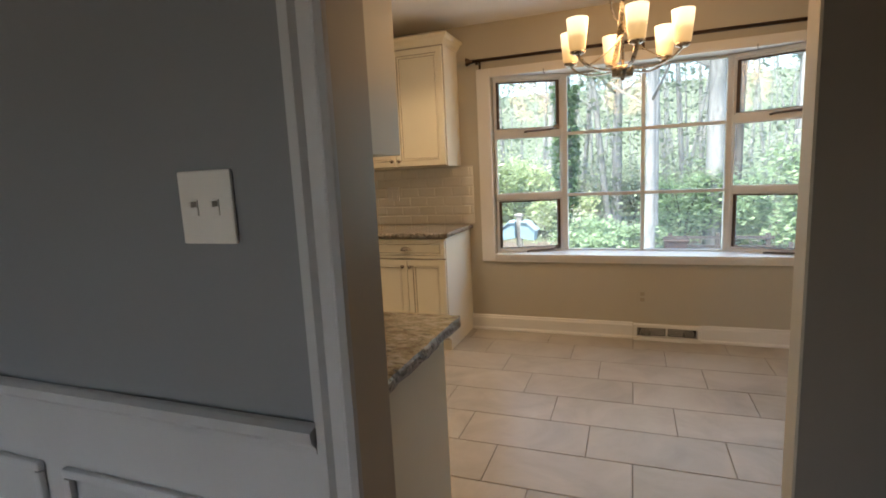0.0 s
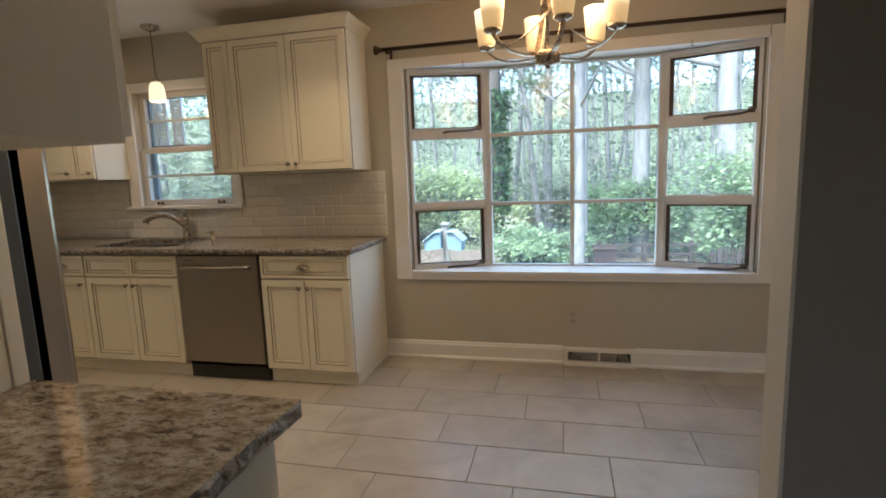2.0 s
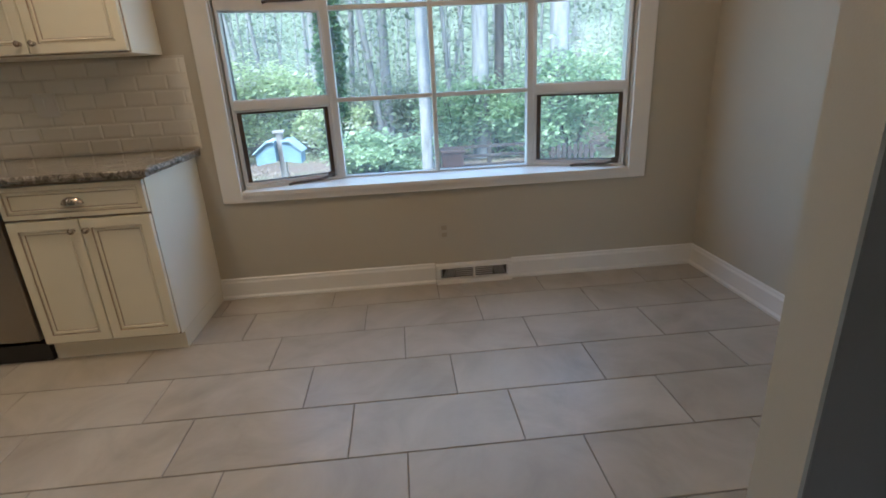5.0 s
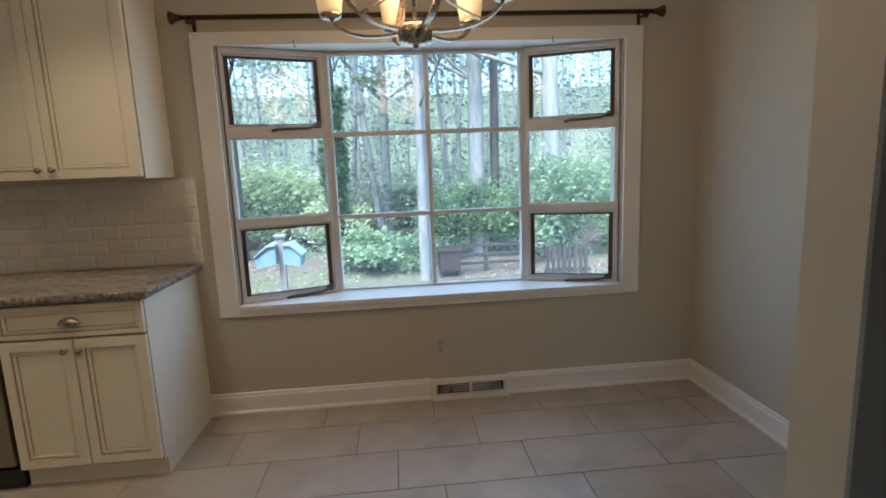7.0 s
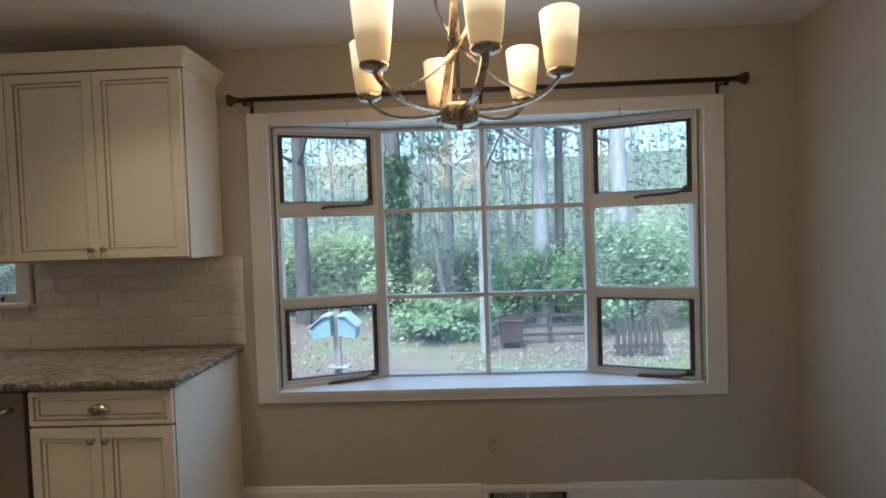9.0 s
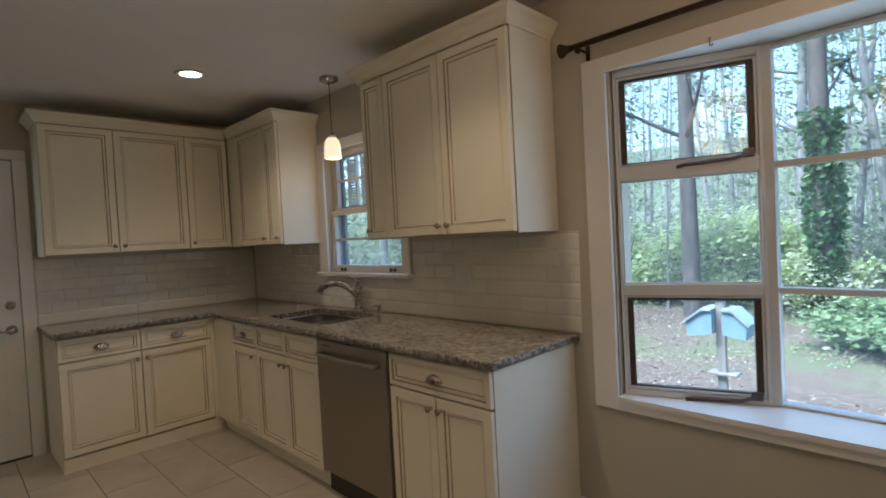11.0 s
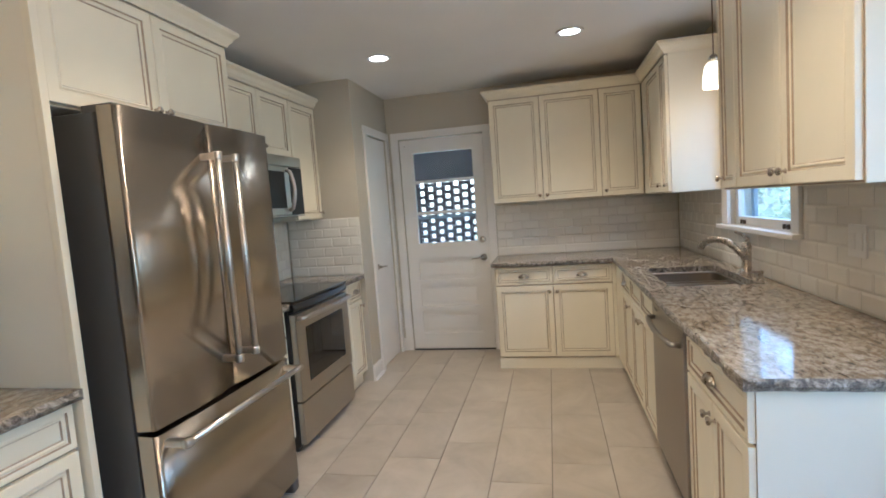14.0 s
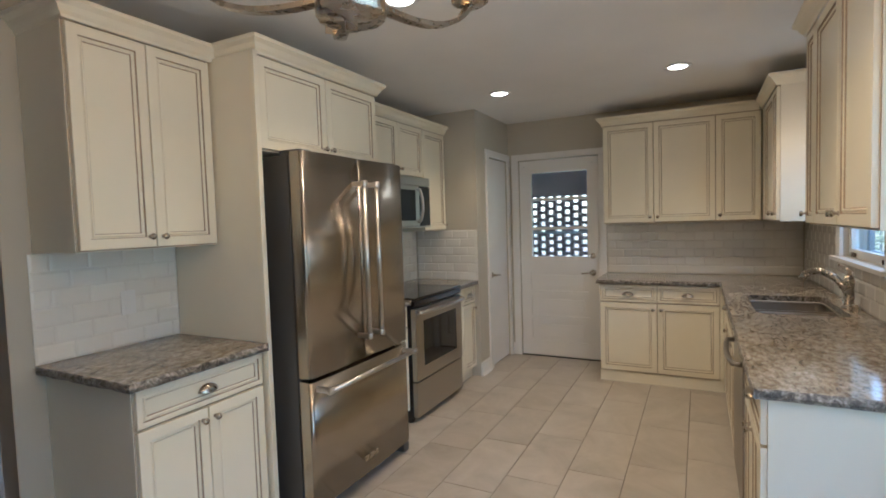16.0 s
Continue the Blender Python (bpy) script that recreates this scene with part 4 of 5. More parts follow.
SINK = (-3.15, -2.46, 3.55, 3.965)
slab("countertop", [(-1.095, 3.425, True), (-1.095, YN - 0.004, False), (XW + 0.004, YN - 0.004, False), (XW + 0.004, 2.468, True), (-3.80, 2.468, True), (-3.80, 3.425, True)], [SINK], "brown speckled granite worktop with a chiselled edge, turning a corner")
slab("countertop", [(-0.352, YS + 0.004, True), (-0.352, 1.47, True), (-1.002, 1.47, False), (-1.002, YS + 0.004, False)], [], "brown speckled granite worktop with a chiselled edge, beside the refrigerator")
slab("countertop", [(-2.004, YS + 0.004, False), (-2.004, 1.47, True), (-2.322, 1.47, False), (-2.322, YS + 0.004, False)], [], "narrow strip of granite worktop beside the range")
slab("countertop", [(-3.098, YS + 0.004, False), (-3.098, 1.47, True), (-3.527, 1.47, False), (-3.527, YS + 0.004, False)], [], "granite worktop between range and pantry wall")

# ---------- sink ----------
sk = thing("kitchen_sink", pose(0, 0, 0), "stainless steel double-bowl undermount sink", "sink")
for xa, xb in ((SINK[0] - 0.01, -2.812), (-2.788, SINK[1] + 0.01)):
    bm = bmesh.new()
    ya, yb, zt, zb = SINK[2] - 0.01, SINK[3] + 0.01, TOP_Z - SLAB - 0.001, 0.68
    rings = []
    for z, ins, r in ((zt, 0.0, 0.055), (zb + 0.03, 0.008, 0.05), (zb + 0.006, 0.02, 0.05), (zb, 0.05, 0.04)):
        pts = []
        for cx, cy, a0 in ((xb - ins - r, yb - ins - r, 0), (xa + ins + r, yb - ins - r, 90), (xa + ins + r, ya + ins + r, 180), (xb - ins - r, ya + ins + r, 270)):
            pts += [(cx + r * math.cos(radians(a0 + 18 * k)), cy + r * math.sin(radians(a0 + 18 * k)), z) for k in range(6)]
        rings.append([bm.verts.new(p) for p in pts])
    for u, v in zip(rings, rings[1:]):
        for k in range(24):
            bm.faces.new((u[k], u[(k + 1) % 24], v[(k + 1) % 24], v[k])).smooth = True
    bm.faces.new(rings[-1])
    bowl = part("bowl", bm, M_STEEL_SHADE, sk, "brushed steel bowl")
    part("drain", lathe(bmesh.new(), [(0, 0.001), (0.03, 0.001), (0.043, 0.004), (0.045, 0.0)], 18, Matrix.Translation(((xa + xb) / 2, 3.77, zb + 0.001))), M_CHROME, bowl)
rim = []
for cx, cy, a0 in ((SINK[1] - 0.05, SINK[3] - 0.05, 0), (SINK[0] + 0.05, SINK[3] - 0.05, 90), (SINK[0] + 0.05, SINK[2] + 0.05, 180), (SINK[1] - 0.05, SINK[2] + 0.05, 270)):
    rim += [(cx + 0.045 * math.cos(radians(a0 + 15 * k)), cy + 0.045 * math.sin(radians(a0 + 15 * k)), TOP_Z - SLAB - 0.003) for k in range(7)]
part("rim", tube(bmesh.new(), rim + rim[:1], 0.0055, 8), M_CHROME, sk, "polished steel rim under the stone")
part("divider", B(-2.814, -2.786, SINK[2] - 0.01, SINK[3] + 0.01, 0.72, TOP_Z - SLAB - 0.002, bev=0.012), M_CHROME, sk, "polished rim between the bowls")

fc = thing("faucet", pose(-2.725, 4.0, TOP_Z), "brushed nickel single-lever pull-out faucet", "faucet")
part("base", lathe(bmesh.new(), [(0, 0), (0.032, 0), (0.032, 0.006), (0.026, 0.014), (0.025, 0.11), (0.028, 0.15), (0.022, 0.18), (0, 0.185)], 18), M_NICKEL, fc)
part("spout", tube(bmesh.new(), arc((0, -0.01, 0.10), (-0.08, -0.09, 0.25), (-0.19, -0.17, 0.165), 12) + [Vector((-0.20, -0.178, 0.14))], 0.018, 12, 0.022), M_NICKEL, fc)
part("lever", tube(bmesh.new(), [(0, 0, 0.175), (0.004, 0.006, 0.20), (-0.02, -0.01, 0.222), (-0.07, -0.03, 0.235)], 0.014, 10, 0.007), M_NICKEL, fc)
sp = thing("soap_dispenser", pose(-2.47, 3.975, TOP_Z), "small brushed nickel soap dispenser beside the faucet", "dispenser")
part("post", lathe(bmesh.new(), [(0, 0), (0.02, 0), (0.02, 0.005), (0.011, 0.01), (0.011, 0.045), (0.015, 0.05), (0.015, 0.062), (0, 0.064)], 14), M_NICKEL, sp)
part("nozzle", tube(bmesh.new(), [(0, 0, 0.055), (0, -0.03, 0.058), (0, -0.06, 0.05)], 0.006, 8, 0.005), M_NICKEL, sp)

# ---------- appliances ----------
# dishwasher
dw = thing("dishwasher", pose(-2.05, 3.45, 0), "stainless steel dishwasher with a bowed towel-bar handle", "dishwasher")
part("body", B(-0.302, 0.302, 0.03, 0.58, 0.09, 0.852), M_DGREY, dw)
part("door", B(-0.300, 0.300, -0.012, 0.03, 0.125, 0.848, bev=0.006), M_STEEL_SHADE, dw, "brushed stainless door")
part("handle", tube(bmesh.new(), [(-0.25, -0.012, 0.775)] + arc((-0.24, -0.045, 0.775), (0, -0.075, 0.77), (0.24, -0.045, 0.775), 12) + [Vector((0.25, -0.012, 0.775))], 0.012, 10), M_STEEL_SHADE, dw, "bowed steel handle")
part("kick_plate", B(-0.30, 0.30, 0.03, 0.06, 0.0, 0.12), M_BLACK, dw, "black kick plate")
part("badge", B(-0.24, -0.17, -0.0135, -0.011, 0.815, 0.825), M_DGREY, dw)

# refrigerator, french doors over a drawer
fg = thing("refrigerator", pose(-1.522, YS + 0.042, 0, 0, 0, 180), "stainless steel french-door refrigerator with a bottom freezer drawer", "refrigerator")
part("body", B(-0.432, 0.432, -0.685, -0.02, 0.05, 1.775, bev=0.006), M_DGREY, fg, "dark grey enamelled body")
FW = 0.436


def bowed(x0, x1, z0, z1, bow=0.012, y=-0.70, thick=0.07):
    bm = bmesh.new()
    us = [0, 0.006, 0.013, 0.022, 0.06, 0.15, 0.25, 0.37, 0.5, 0.63, 0.75, 0.85, 0.94, 0.978, 0.987, 0.994, 1]
    rows = []
    for u in us:
        x = x0 + (x1 - x0) * u
        e = min(1, min(u, 1 - u) / 0.02)
        o = -thick * (0.8 + 0.2 * math.sqrt(max(0, 1 - (1 - e) ** 2))) - bow * (1 - (2 * u - 1) ** 2)
        rows.append([bm.verts.new((x, y, z0)), bm.verts.new((x, y + o, z0 + 0.003)), bm.verts.new((x, y + o, z1 - 0.003)), bm.verts.new((x, y, z1))])
    for a, b in zip(rows, rows[1:]):
        for k in range(4):
            f = bm.faces.new((a[k], a[(k + 1) % 4], b[(k + 1) % 4], b[k]))
            f.smooth = k == 1
    bm.faces.new(rows[0]), bm.faces.new(rows[-1][::-1])
    return bm


for xa, xb, hx in ((-FW, -0.003, -0.056), (0.003, FW, 0.056)):
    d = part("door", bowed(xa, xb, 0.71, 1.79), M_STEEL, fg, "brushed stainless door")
    bm = tube(bmesh.new(), [(hx, -0.848, 0.845), (hx, -0.848, 1.65)], 0.0125, 14)
    for za in (0.832, 1.636):
        box(bm, hx - 0.0125, hx + 0.0125, -0.855, -0.77, za, za + 0.026, bev=0.007)
        lathe(bm, [(0, 0), (0.0155, 0), (0.0165, 0.003), (0.0165, 0.027), (0.0155, 0.03), (0, 0.03)], 16, Matrix.Translation((hx, -0.848, za - 0.002)))
    part("handle", bm, M_CHROME, d, "tall round steel bar handle")
    part("hinge_cover", B(xa + 0.02 if xa < -0.1 else xb - 0.1, xa + 0.1 if xa < -0.1 else xb - 0.02, -0.74, -0.62, 1.776, 1.80, bev=0.004), M_DGREY, fg)
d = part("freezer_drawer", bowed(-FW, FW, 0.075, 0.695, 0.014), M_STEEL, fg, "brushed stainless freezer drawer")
bm = tube(bmesh.new(), [(-0.385, -0.852, 0.655), (0.385, -0.852, 0.655)], 0.0125, 14)
for xa in (-0.405, 0.377):
    box(bm, xa, xa + 0.028, -0.86, -0.75, 0.6425, 0.6675, bev=0.007)
    lathe(bm, [(0, 0), (0.0155, 0), (0.0165, 0.003), (0.0165, 0.029), (0.0155, 0.032), (0, 0.032)], 16, Matrix.Translation((xa - 0.002, -0.852, 0.655)) @ Matrix.Rotation(radians(90), 4, "Y"))
part("handle", bm, M_CHROME, d, "round steel bar handle")
part("badge", B(-0.06, 0.06, -0.792, -0.786, 0.155, 0.18), M_NICKEL, d)
part("grille", B(-0.44, 0.44, -0.69, -0.64, 0.012, 0.07), M_BLACK, fg, "dark kick grille")
for x in (-0.42, 0.42):
    part("foot", B(x - 0.03, x + 0.03, -0.755, -0.64, 0.0, 0.055, bev=0.01), M_DGREY, fg)

# range
rg = thing("electric_range", pose(-2.71, YS, 0, 0, 0, 180), "stainless steel electric range with a black glass top", "range")
part("body", B(-0.38, 0.38, -0.62, -0.005, 0.03, 0.885), M_BLACK, rg)
part("cooktop", B(-0.385, 0.385, -0.665, -0.005, 0.886, 0.905, bev=0.004), M_BLACKGLASS, rg, "black ceramic glass cooktop")
bm = bmesh.new()
rows = []
for i in range(13):
    x = -0.382 + 0.764 * i / 12
    o = 0.03 * (1 - (x / 0.382) ** 2)
    rows.append([bm.verts.new((x, y, z)) for y, z in ((-0.62, 0.835), (-0.655 - o, 0.84), (-0.665 - o, 0.86), (-0.655 - o, 0.883), (-0.62, 0.885))])
for a, b in zip(rows, rows[1:]):
    for k in range(4):
        bm.faces.new((a[k], a[k + 1], b[k + 1], b[k]))
part("front_rail", bm, M_BLACK, rg, "black bowed front rail")
ov = part("oven_door", B(-0.378, 0.378, -0.665, -0.622, 0.305, 0.825, bev=0.006), M_STEEL_H, rg, "stainless oven door")
part("oven_window", B(-0.27, 0.27, -0.668, -0.66, 0.40, 0.73, bev=0.002), M_BLACKGLASS, ov, "black oven window")
bm = tube(bmesh.new(), [(-0.36, -0.665, 0.80)] + arc((-0.345, -0.70, 0.80), (0, -0.745, 0.80), (0.345, -0.70, 0.80), 12) + [Vector((0.36, -0.665, 0.80))], 0.0155, 12)
part("handle", bm, M_CHROME, ov, "bowed steel oven handle")
part("storage_drawer", B(-0.378, 0.378, -0.66, -0.622, 0.045, 0.295, bev=0.006), M_STEEL_H, rg, "stainless storage drawer")
part("back_guard", B(-0.38, 0.38, -0.075, -0.006, 0.906, 1.08, bev=0.012), M_BLACK, rg, "black control panel")
for x in (-0.35, 0.35):
    part("foot", B(x - 0.025, x + 0.025, -0.60, -0.55, 0.0, 0.04), M_BLACK, rg)

# microwave over the range
mw = thing("microwave_oven", pose(-2.71, YS, 0, 0, 0, 180), "stainless steel over-the-range microwave with a dark window", "microwave")
part("body", B(-0.38, 0.38, -0.355, -0.004, 1.395, 1.81, bev=0.004), M_DGREY, mw)
d = part("door", B(-0.378, 0.2, -0.40, -0.357, 1.41, 1.735, bev=0.006), M_STEEL_H, mw, "stainless door")
part("window", B(-0.34, 0.13, -0.404, -0.396, 1.455, 1.70, bev=0.002), M_MESHGLASS, d, "dark glass window")
part("handle", tube(bmesh.new(), [(0.165, -0.40, 1.44)] + arc((0.165, -0.425, 1.45), (0.165, -0.475, 1.575), (0.165, -0.425, 1.70), 10) + [Vector((0.165, -0.40, 1.71))], 0.013, 10), M_CHROME, d, "bowed steel handle")
part("control_panel", B(0.203, 0.378, -0.40, -0.357, 1.41, 1.735, bev=0.005), M_MESHGLASS, mw, "black glass control panel")
part("top_strip", B(-0.378, 0.378, -0.40, -0.357, 1.738, 1.808, bev=0.005), M_STEEL_H, mw, "stainless vent strip")
part("bottom_strip", B(-0.378, 0.378, -0.40, -0.357, 1.396, 1.407, bev=0.003), M_STEEL_H, mw)

# ---------- wall fittings ----------
rod = thing("curtain_rod", pose(0, 3.965, 2.149), "dark bronze curtain rod over the bow window", "curtain rod")
part("pole", tube(bmesh.new(), [(-1.02, 0, 0), (1.43, 0, 0)], 0.0125, 12), M_BRONZE, rod)
for s, x in ((-1, -1.02), (1, 1.43)):
    part("finial", lathe(bmesh.new(), [(0.0125, 0), (0.016, 0.006), (0.015, 0.014), (0.022, 0.03), (0.031, 0.046), (0.031, 0.052), (0.014, 0.057), (0, 0.058)], 16, Matrix.Translation((x, 0, 0)) @ Matrix.Rotation(radians(90 * s), 4, "Y")), M_BRONZE, rod)
for x in (-0.99, 0.20, 1.388):
    bm = B(x - 0.008, x + 0.008, 0.085, 0.0945, -0.05, 0.02, bev=0.002)
    tube(bm, [(x, 0.09, -0.01), (x, 0.0, -0.012)], 0.006, 8)
    box(bm, x - 0.006, x + 0.006, -0.014, 0.014, -0.03, -0.012, bev=0.002)
    part("bracket", bm, M_BRONZE, rod)

vt = thing("floor_vent", pose(0.38, YN, 0), "white baseboard heat register with slanted louvres", "vent")
bm = bmesh.new()
for a in ((-0.232, 0.232, 0.0, 0.026), (-0.232, 0.232, 0.096, 0.120), (-0.232, -0.205, 0.027, 0.095), (0.205, 0.232, 0.027, 0.095), (-0.006, 0.006, 0.027, 0.095)):
    box(bm, a[0], a[1], -0.052 if a[2] == 0 else -0.042, -0.002, a[2], a[3], bev=0.003)
part("frame", bm, M_TRIM, vt)
# black plate gives the shade between the louvres
part("backing", B(-0.206, 0.206, -0.008, -0.003, 0.025, 0.097), M_BLACK, vt, "black plate standing in for the shaded hollow behind the louvres")
for sx in (-1, 1):
    for i in range(5):
        q = sorted((sx * 0.006, sx * 0.112))
        part("louvre", B(q[0], q[1], -0.036, -0.031, 0.0345 + i * 0.0125, 0.0372 + i * 0.0125), M_TRIM, vt)
    for i in range(5):
        q = sx * (0.112 + i * 0.0135)
        part("louvre", tube(bmesh.new(), [(q, -0.034, 0.094), (q + sx * 0.026, -0.034, 0.028)], 0.0022, 4), M_TRIM, vt)
    part("louvre", tube(bmesh.new(), [(sx * 0.1985, -0.034, 0.094), (sx * 0.1985, -0.034, 0.028)], 0.0022, 4), M_TRIM, vt)

ol = thing("wall_outlet", pose(0.21, YN, 0.325), "greige painted wall outlet under the window", "outlet")
part("plate", B(-0.035, 0.035, -0.006, -0.001, -0.057, 0.057, bev=0.003), M_WALL, ol)
for z in (-0.022, 0.022):
    part("socket", B(-0.016, 0.016, -0.0085, -0.005, z - 0.014, z + 0.014, bev=0.002), M_SOCKET, ol, "tan socket")
bp = thing("blank_plate", pose(-1.80, YN - 0.008, 1.155), "cream two-gang cover plate on the tiled backsplash", "cover plate")
part("plate", B(-0.054, 0.054, -0.007, 0.003, -0.06, 0.06, bev=0.003), M_PLASTIC, bp)
for x in (-0.023, 0.023):
    part("switch_insert", B(x - 0.0165, x + 0.0165, -0.0095, -0.006, -0.033, 0.033, bev=0.002), M_PLASTIC, bp)
for px, pz in ((-0.74, 1.10), ):
    o2 = thing("wall_outlet", pose(px, YS + 0.009, pz, 0, 0, 180), "white outlet set in the tiled backsplash", "outlet")
    part("plate", B(-0.035, 0.035, -0.006, -0.001, -0.057, 0.057, bev=0.003), M_PLASTIC, o2)
    for z in (-0.022, 0.022):
        part("socket", B(-0.016, 0.016, -0.0085, -0.005, z - 0.014, z + 0.014, bev=0.002), M_PLASTIC, o2)

swp = thing("light_switch", pose(-0.492, HALL_Y, 1.281), "white two-gang switch plate on the dark grey wall", "switch")
part("plate", B(-0.0525, 0.0525, -0.007, -0.0005, -0.057, 0.057, bev=0.003), M_PLASTIC, swp)
for x in (-0.021, 0.021):
    part("toggle_slot", B(x - 0.006, x + 0.006, -0.009, -0.006, -0.013, 0.013, bev=0.001), M_PLASTIC, swp)
    part("toggle", B(x - 0.004, x + 0.004, -0.019, -0.006, 0.001, 0.010, bev=0.002), M_PLASTIC, swp)

# ---------- lamps ----------
ch = thing("chandelier", pose(0.083, 2.821, 0), "six-light brushed nickel chandelier with frosted glass shades, lit", "chandelier")
part("hub", lathe(bmesh.new(), [(0, 1.722), (0.009, 1.722), (0.010, 1.736), (0.049, 1.739), (0.052, 1.743), (0.052, 1.782), (0.044, 1.79), (0.012, 1.795), (0, 1.795)], 24), M_NICKEL, ch)
part("stem", lathe(bmesh.new(), [(0.0065, 1.79), (0.0065, 2.41)], 12), M_NICKEL, ch)
part("canopy", lathe(bmesh.new(), [(0, 2.39), (0.02, 2.39), (0.055, 2.403), (0.065, 2.417), (0.065, 2.4395), (0, 2.4395)], 24), M_NICKEL, ch)


def strap(path, width, thick=0.004):
    """A flat bar that follows a path in the xz plane."""
    bm = bmesh.new()
    rows = []
    for i, p in enumerate(path):
        d = (path[min(i + 1, len(path) - 1)] - path[max(i - 1, 0)]).normalized()
        n = Vector((-d.z, 0, d.x)) * thick
        rows.append([bm.verts.new(p + n + Vector((0, width, 0))), bm.verts.new(p + n - Vector((0, width, 0))), bm.verts.new(p - n - Vector((0, width, 0))), bm.verts.new(p - n + Vector((0, width, 0)))])
    for a, b in zip(rows, rows[1:]):
        for k in range(4):
            bm.faces.new((a[k], a[(k + 1) % 4], b[(k + 1) % 4], b[k])).smooth = False
    bm.faces.new(rows[0]), bm.faces.new(rows[-1])
    return bm


RS = 0.270
ARM = bm_mesh("arm", strap(arc((0.04, 0, 1.772), (0.215, 0, 1.75), (RS, 0, 1.836), 14), 0.009), M_NICKEL)
STRAP = bm_mesh("strap", strap(arc((0.205, 0, 1.792), (0.03, 0, 1.88), (-0.045, 0, 2.03), 12) + arc((-0.045, 0, 2.03), (-0.105, 0, 2.15), (-0.004, 0, 2.39), 12)[1:], 0.0095, 0.003), M_NICKEL)
CUPS = bm_mesh("shade_cup", lathe(bmesh.new(), [(0, 1.832), (0.02, 1.832), (0.034, 1.840), (0.035, 1.848), (0, 1.850)], 18), M_NICKEL)
bm = lathe(bmesh.new(), [(0.0, 1.851), (0.029, 1.851), (0.0335, 1.853), (0.0365, 1.86), (0.040, 1.885), (0.044, 1.925), (0.050, 1.993), (0.048, 1.995), (0.044, 1.985), (0.03, 1.878), (0, 1.875)], 22)
SHADE = bm_mesh("shade", bm, M_SHADE, smooth=True)
SHADE_DIM = SHADE.copy()
SHADE_DIM.materials[0] = M_SHADE_DIM
for k in range(6):
    ang = -77 + 60 * k
    a = link("arm", ARM, ch, pose(0, 0, 0, 0, 0, ang))
    if k % 2:
        link("strap", STRAP, a, pose(0, 0.016, 0))
    link("shade_cup", CUPS, a, pose(RS, 0, 0))
    link("shade", SHADE_DIM if k == 3 else SHADE, a, pose(RS, 0, 0), "frosted amber glass shade, dimly lit" if k == 3 else "frosted amber-white glass shade, lit")
lamp("chandelier_light", "POINT", (0.083, 2.821, 2.03), CHAND_W, WARM, 0.22)

pl = thing("pendant_lamp", pose(-2.72, 3.86, 0), "small pendant lamp with a frosted glass bell over the sink, lit", "pendant lamp")
part("canopy", lathe(bmesh.new(), [(0, 2.405), (0.03, 2.405), (0.06, 2.42), (0.062, 2.4395), (0, 2.4395)], 20), M_NICKEL, pl)
part("cord", lathe(bmesh.new(), [(0.003, 2.085), (0.003, 2.41)], 8), M_BRONZE, pl)
part("cap", lathe(bmesh.new(), [(0, 2.06), (0.026, 2.06), (0.024, 2.075), (0.012, 2.09), (0, 2.092)], 16), M_NICKEL, pl)
part("shade", lathe(bmesh.new(), [(0, 2.052), (0.03, 2.05), (0.046, 2.03), (0.054, 1.985), (0.056, 1.92), (0.053, 1.915), (0.045, 1.97), (0, 1.985)], 20), M_BELL, pl, "frosted glass bell shade, lit")
lamp("pendant_light", "POINT", (-2.72, 3.86, 1.89), PEND_W, WARM, 0.04)

for x, y in ((-3.135, 1.865), (-3.135, 3.15), (-1.29, 3.15), (-1.29, 2.08)):
    dl = thing("recessed_downlight", pose(x, y, CEIL), "round white recessed ceiling downlight, lit", "downlight", "ceiling downlights")
    part("trim_ring", lathe(bmesh.new(), [(0.062, -0.0005), (0.064, -0.006), (0.085, -0.007), (0.09, -0.0005)], 28), M_TRIM, dl)
    part("lens", lathe(bmesh.new(), [(0, -0.003), (0.062, -0.003), (0.062, -0.001), (0, -0.001)], 28), M_CAN, dl, "glowing lens")
    lamp("downlight_beam", "SPOT", (x, y, CEIL - 0.02), CAN_W, (1.0, 0.67, 0.38), 0.06)

# ---------- outdoors ----------
GZ = -0.72
structure("ground", mesh_of("ground", [(-400, -400, GZ), (400, -400, GZ), (400, 400, GZ), (-400, 400, GZ)], [(0, 1, 2, 3)], M_GROUND), "bare soil and leaf litter under the trees", "ground")
rng = np.random.default_rng(7)


def leaves_mesh(name, centres, size, mat, flat=0.5):
    """Many small folded leaves round the given points; each is an island of two faces."""
    n = len(centres)
    a, t = rng.uniform(0, math.tau, n), rng.normal(0, flat, n)
    u = np.stack([np.cos(a), np.sin(a), np.sin(t) * 0.6], 1)
    w = np.stack([-np.sin(a) * np.cos(t), np.cos(a) * np.cos(t), np.sin(t) + 0.35], 1)
    s = (size * rng.uniform(0.6, 1.4, n))[:, None]
    c = np.asarray(centres)
    tip, mid1, mid2, end = c + u * s, c + w * s * 0.55, c - w * s * 0.55, c - u * s
    verts = np.stack([tip, mid1, end, mid2], 1).reshape(-1, 3)
    me = bpy.data.meshes.new(name)
    me.vertices.add(4 * n)
    me.vertices.foreach_set("co", verts.astype(np.float32).ravel())
    me.loops.add(4 * n)
    me.loops.foreach_set("vertex_index", np.arange(4 * n, dtype=np.int32))
    me.polygons.add(n)
    me.polygons.foreach_set("loop_start", np.arange(0, 4 * n, 4, dtype=np.int32))
    me.materials.append(mat)
    me.update(calc_edges=True)
    return me


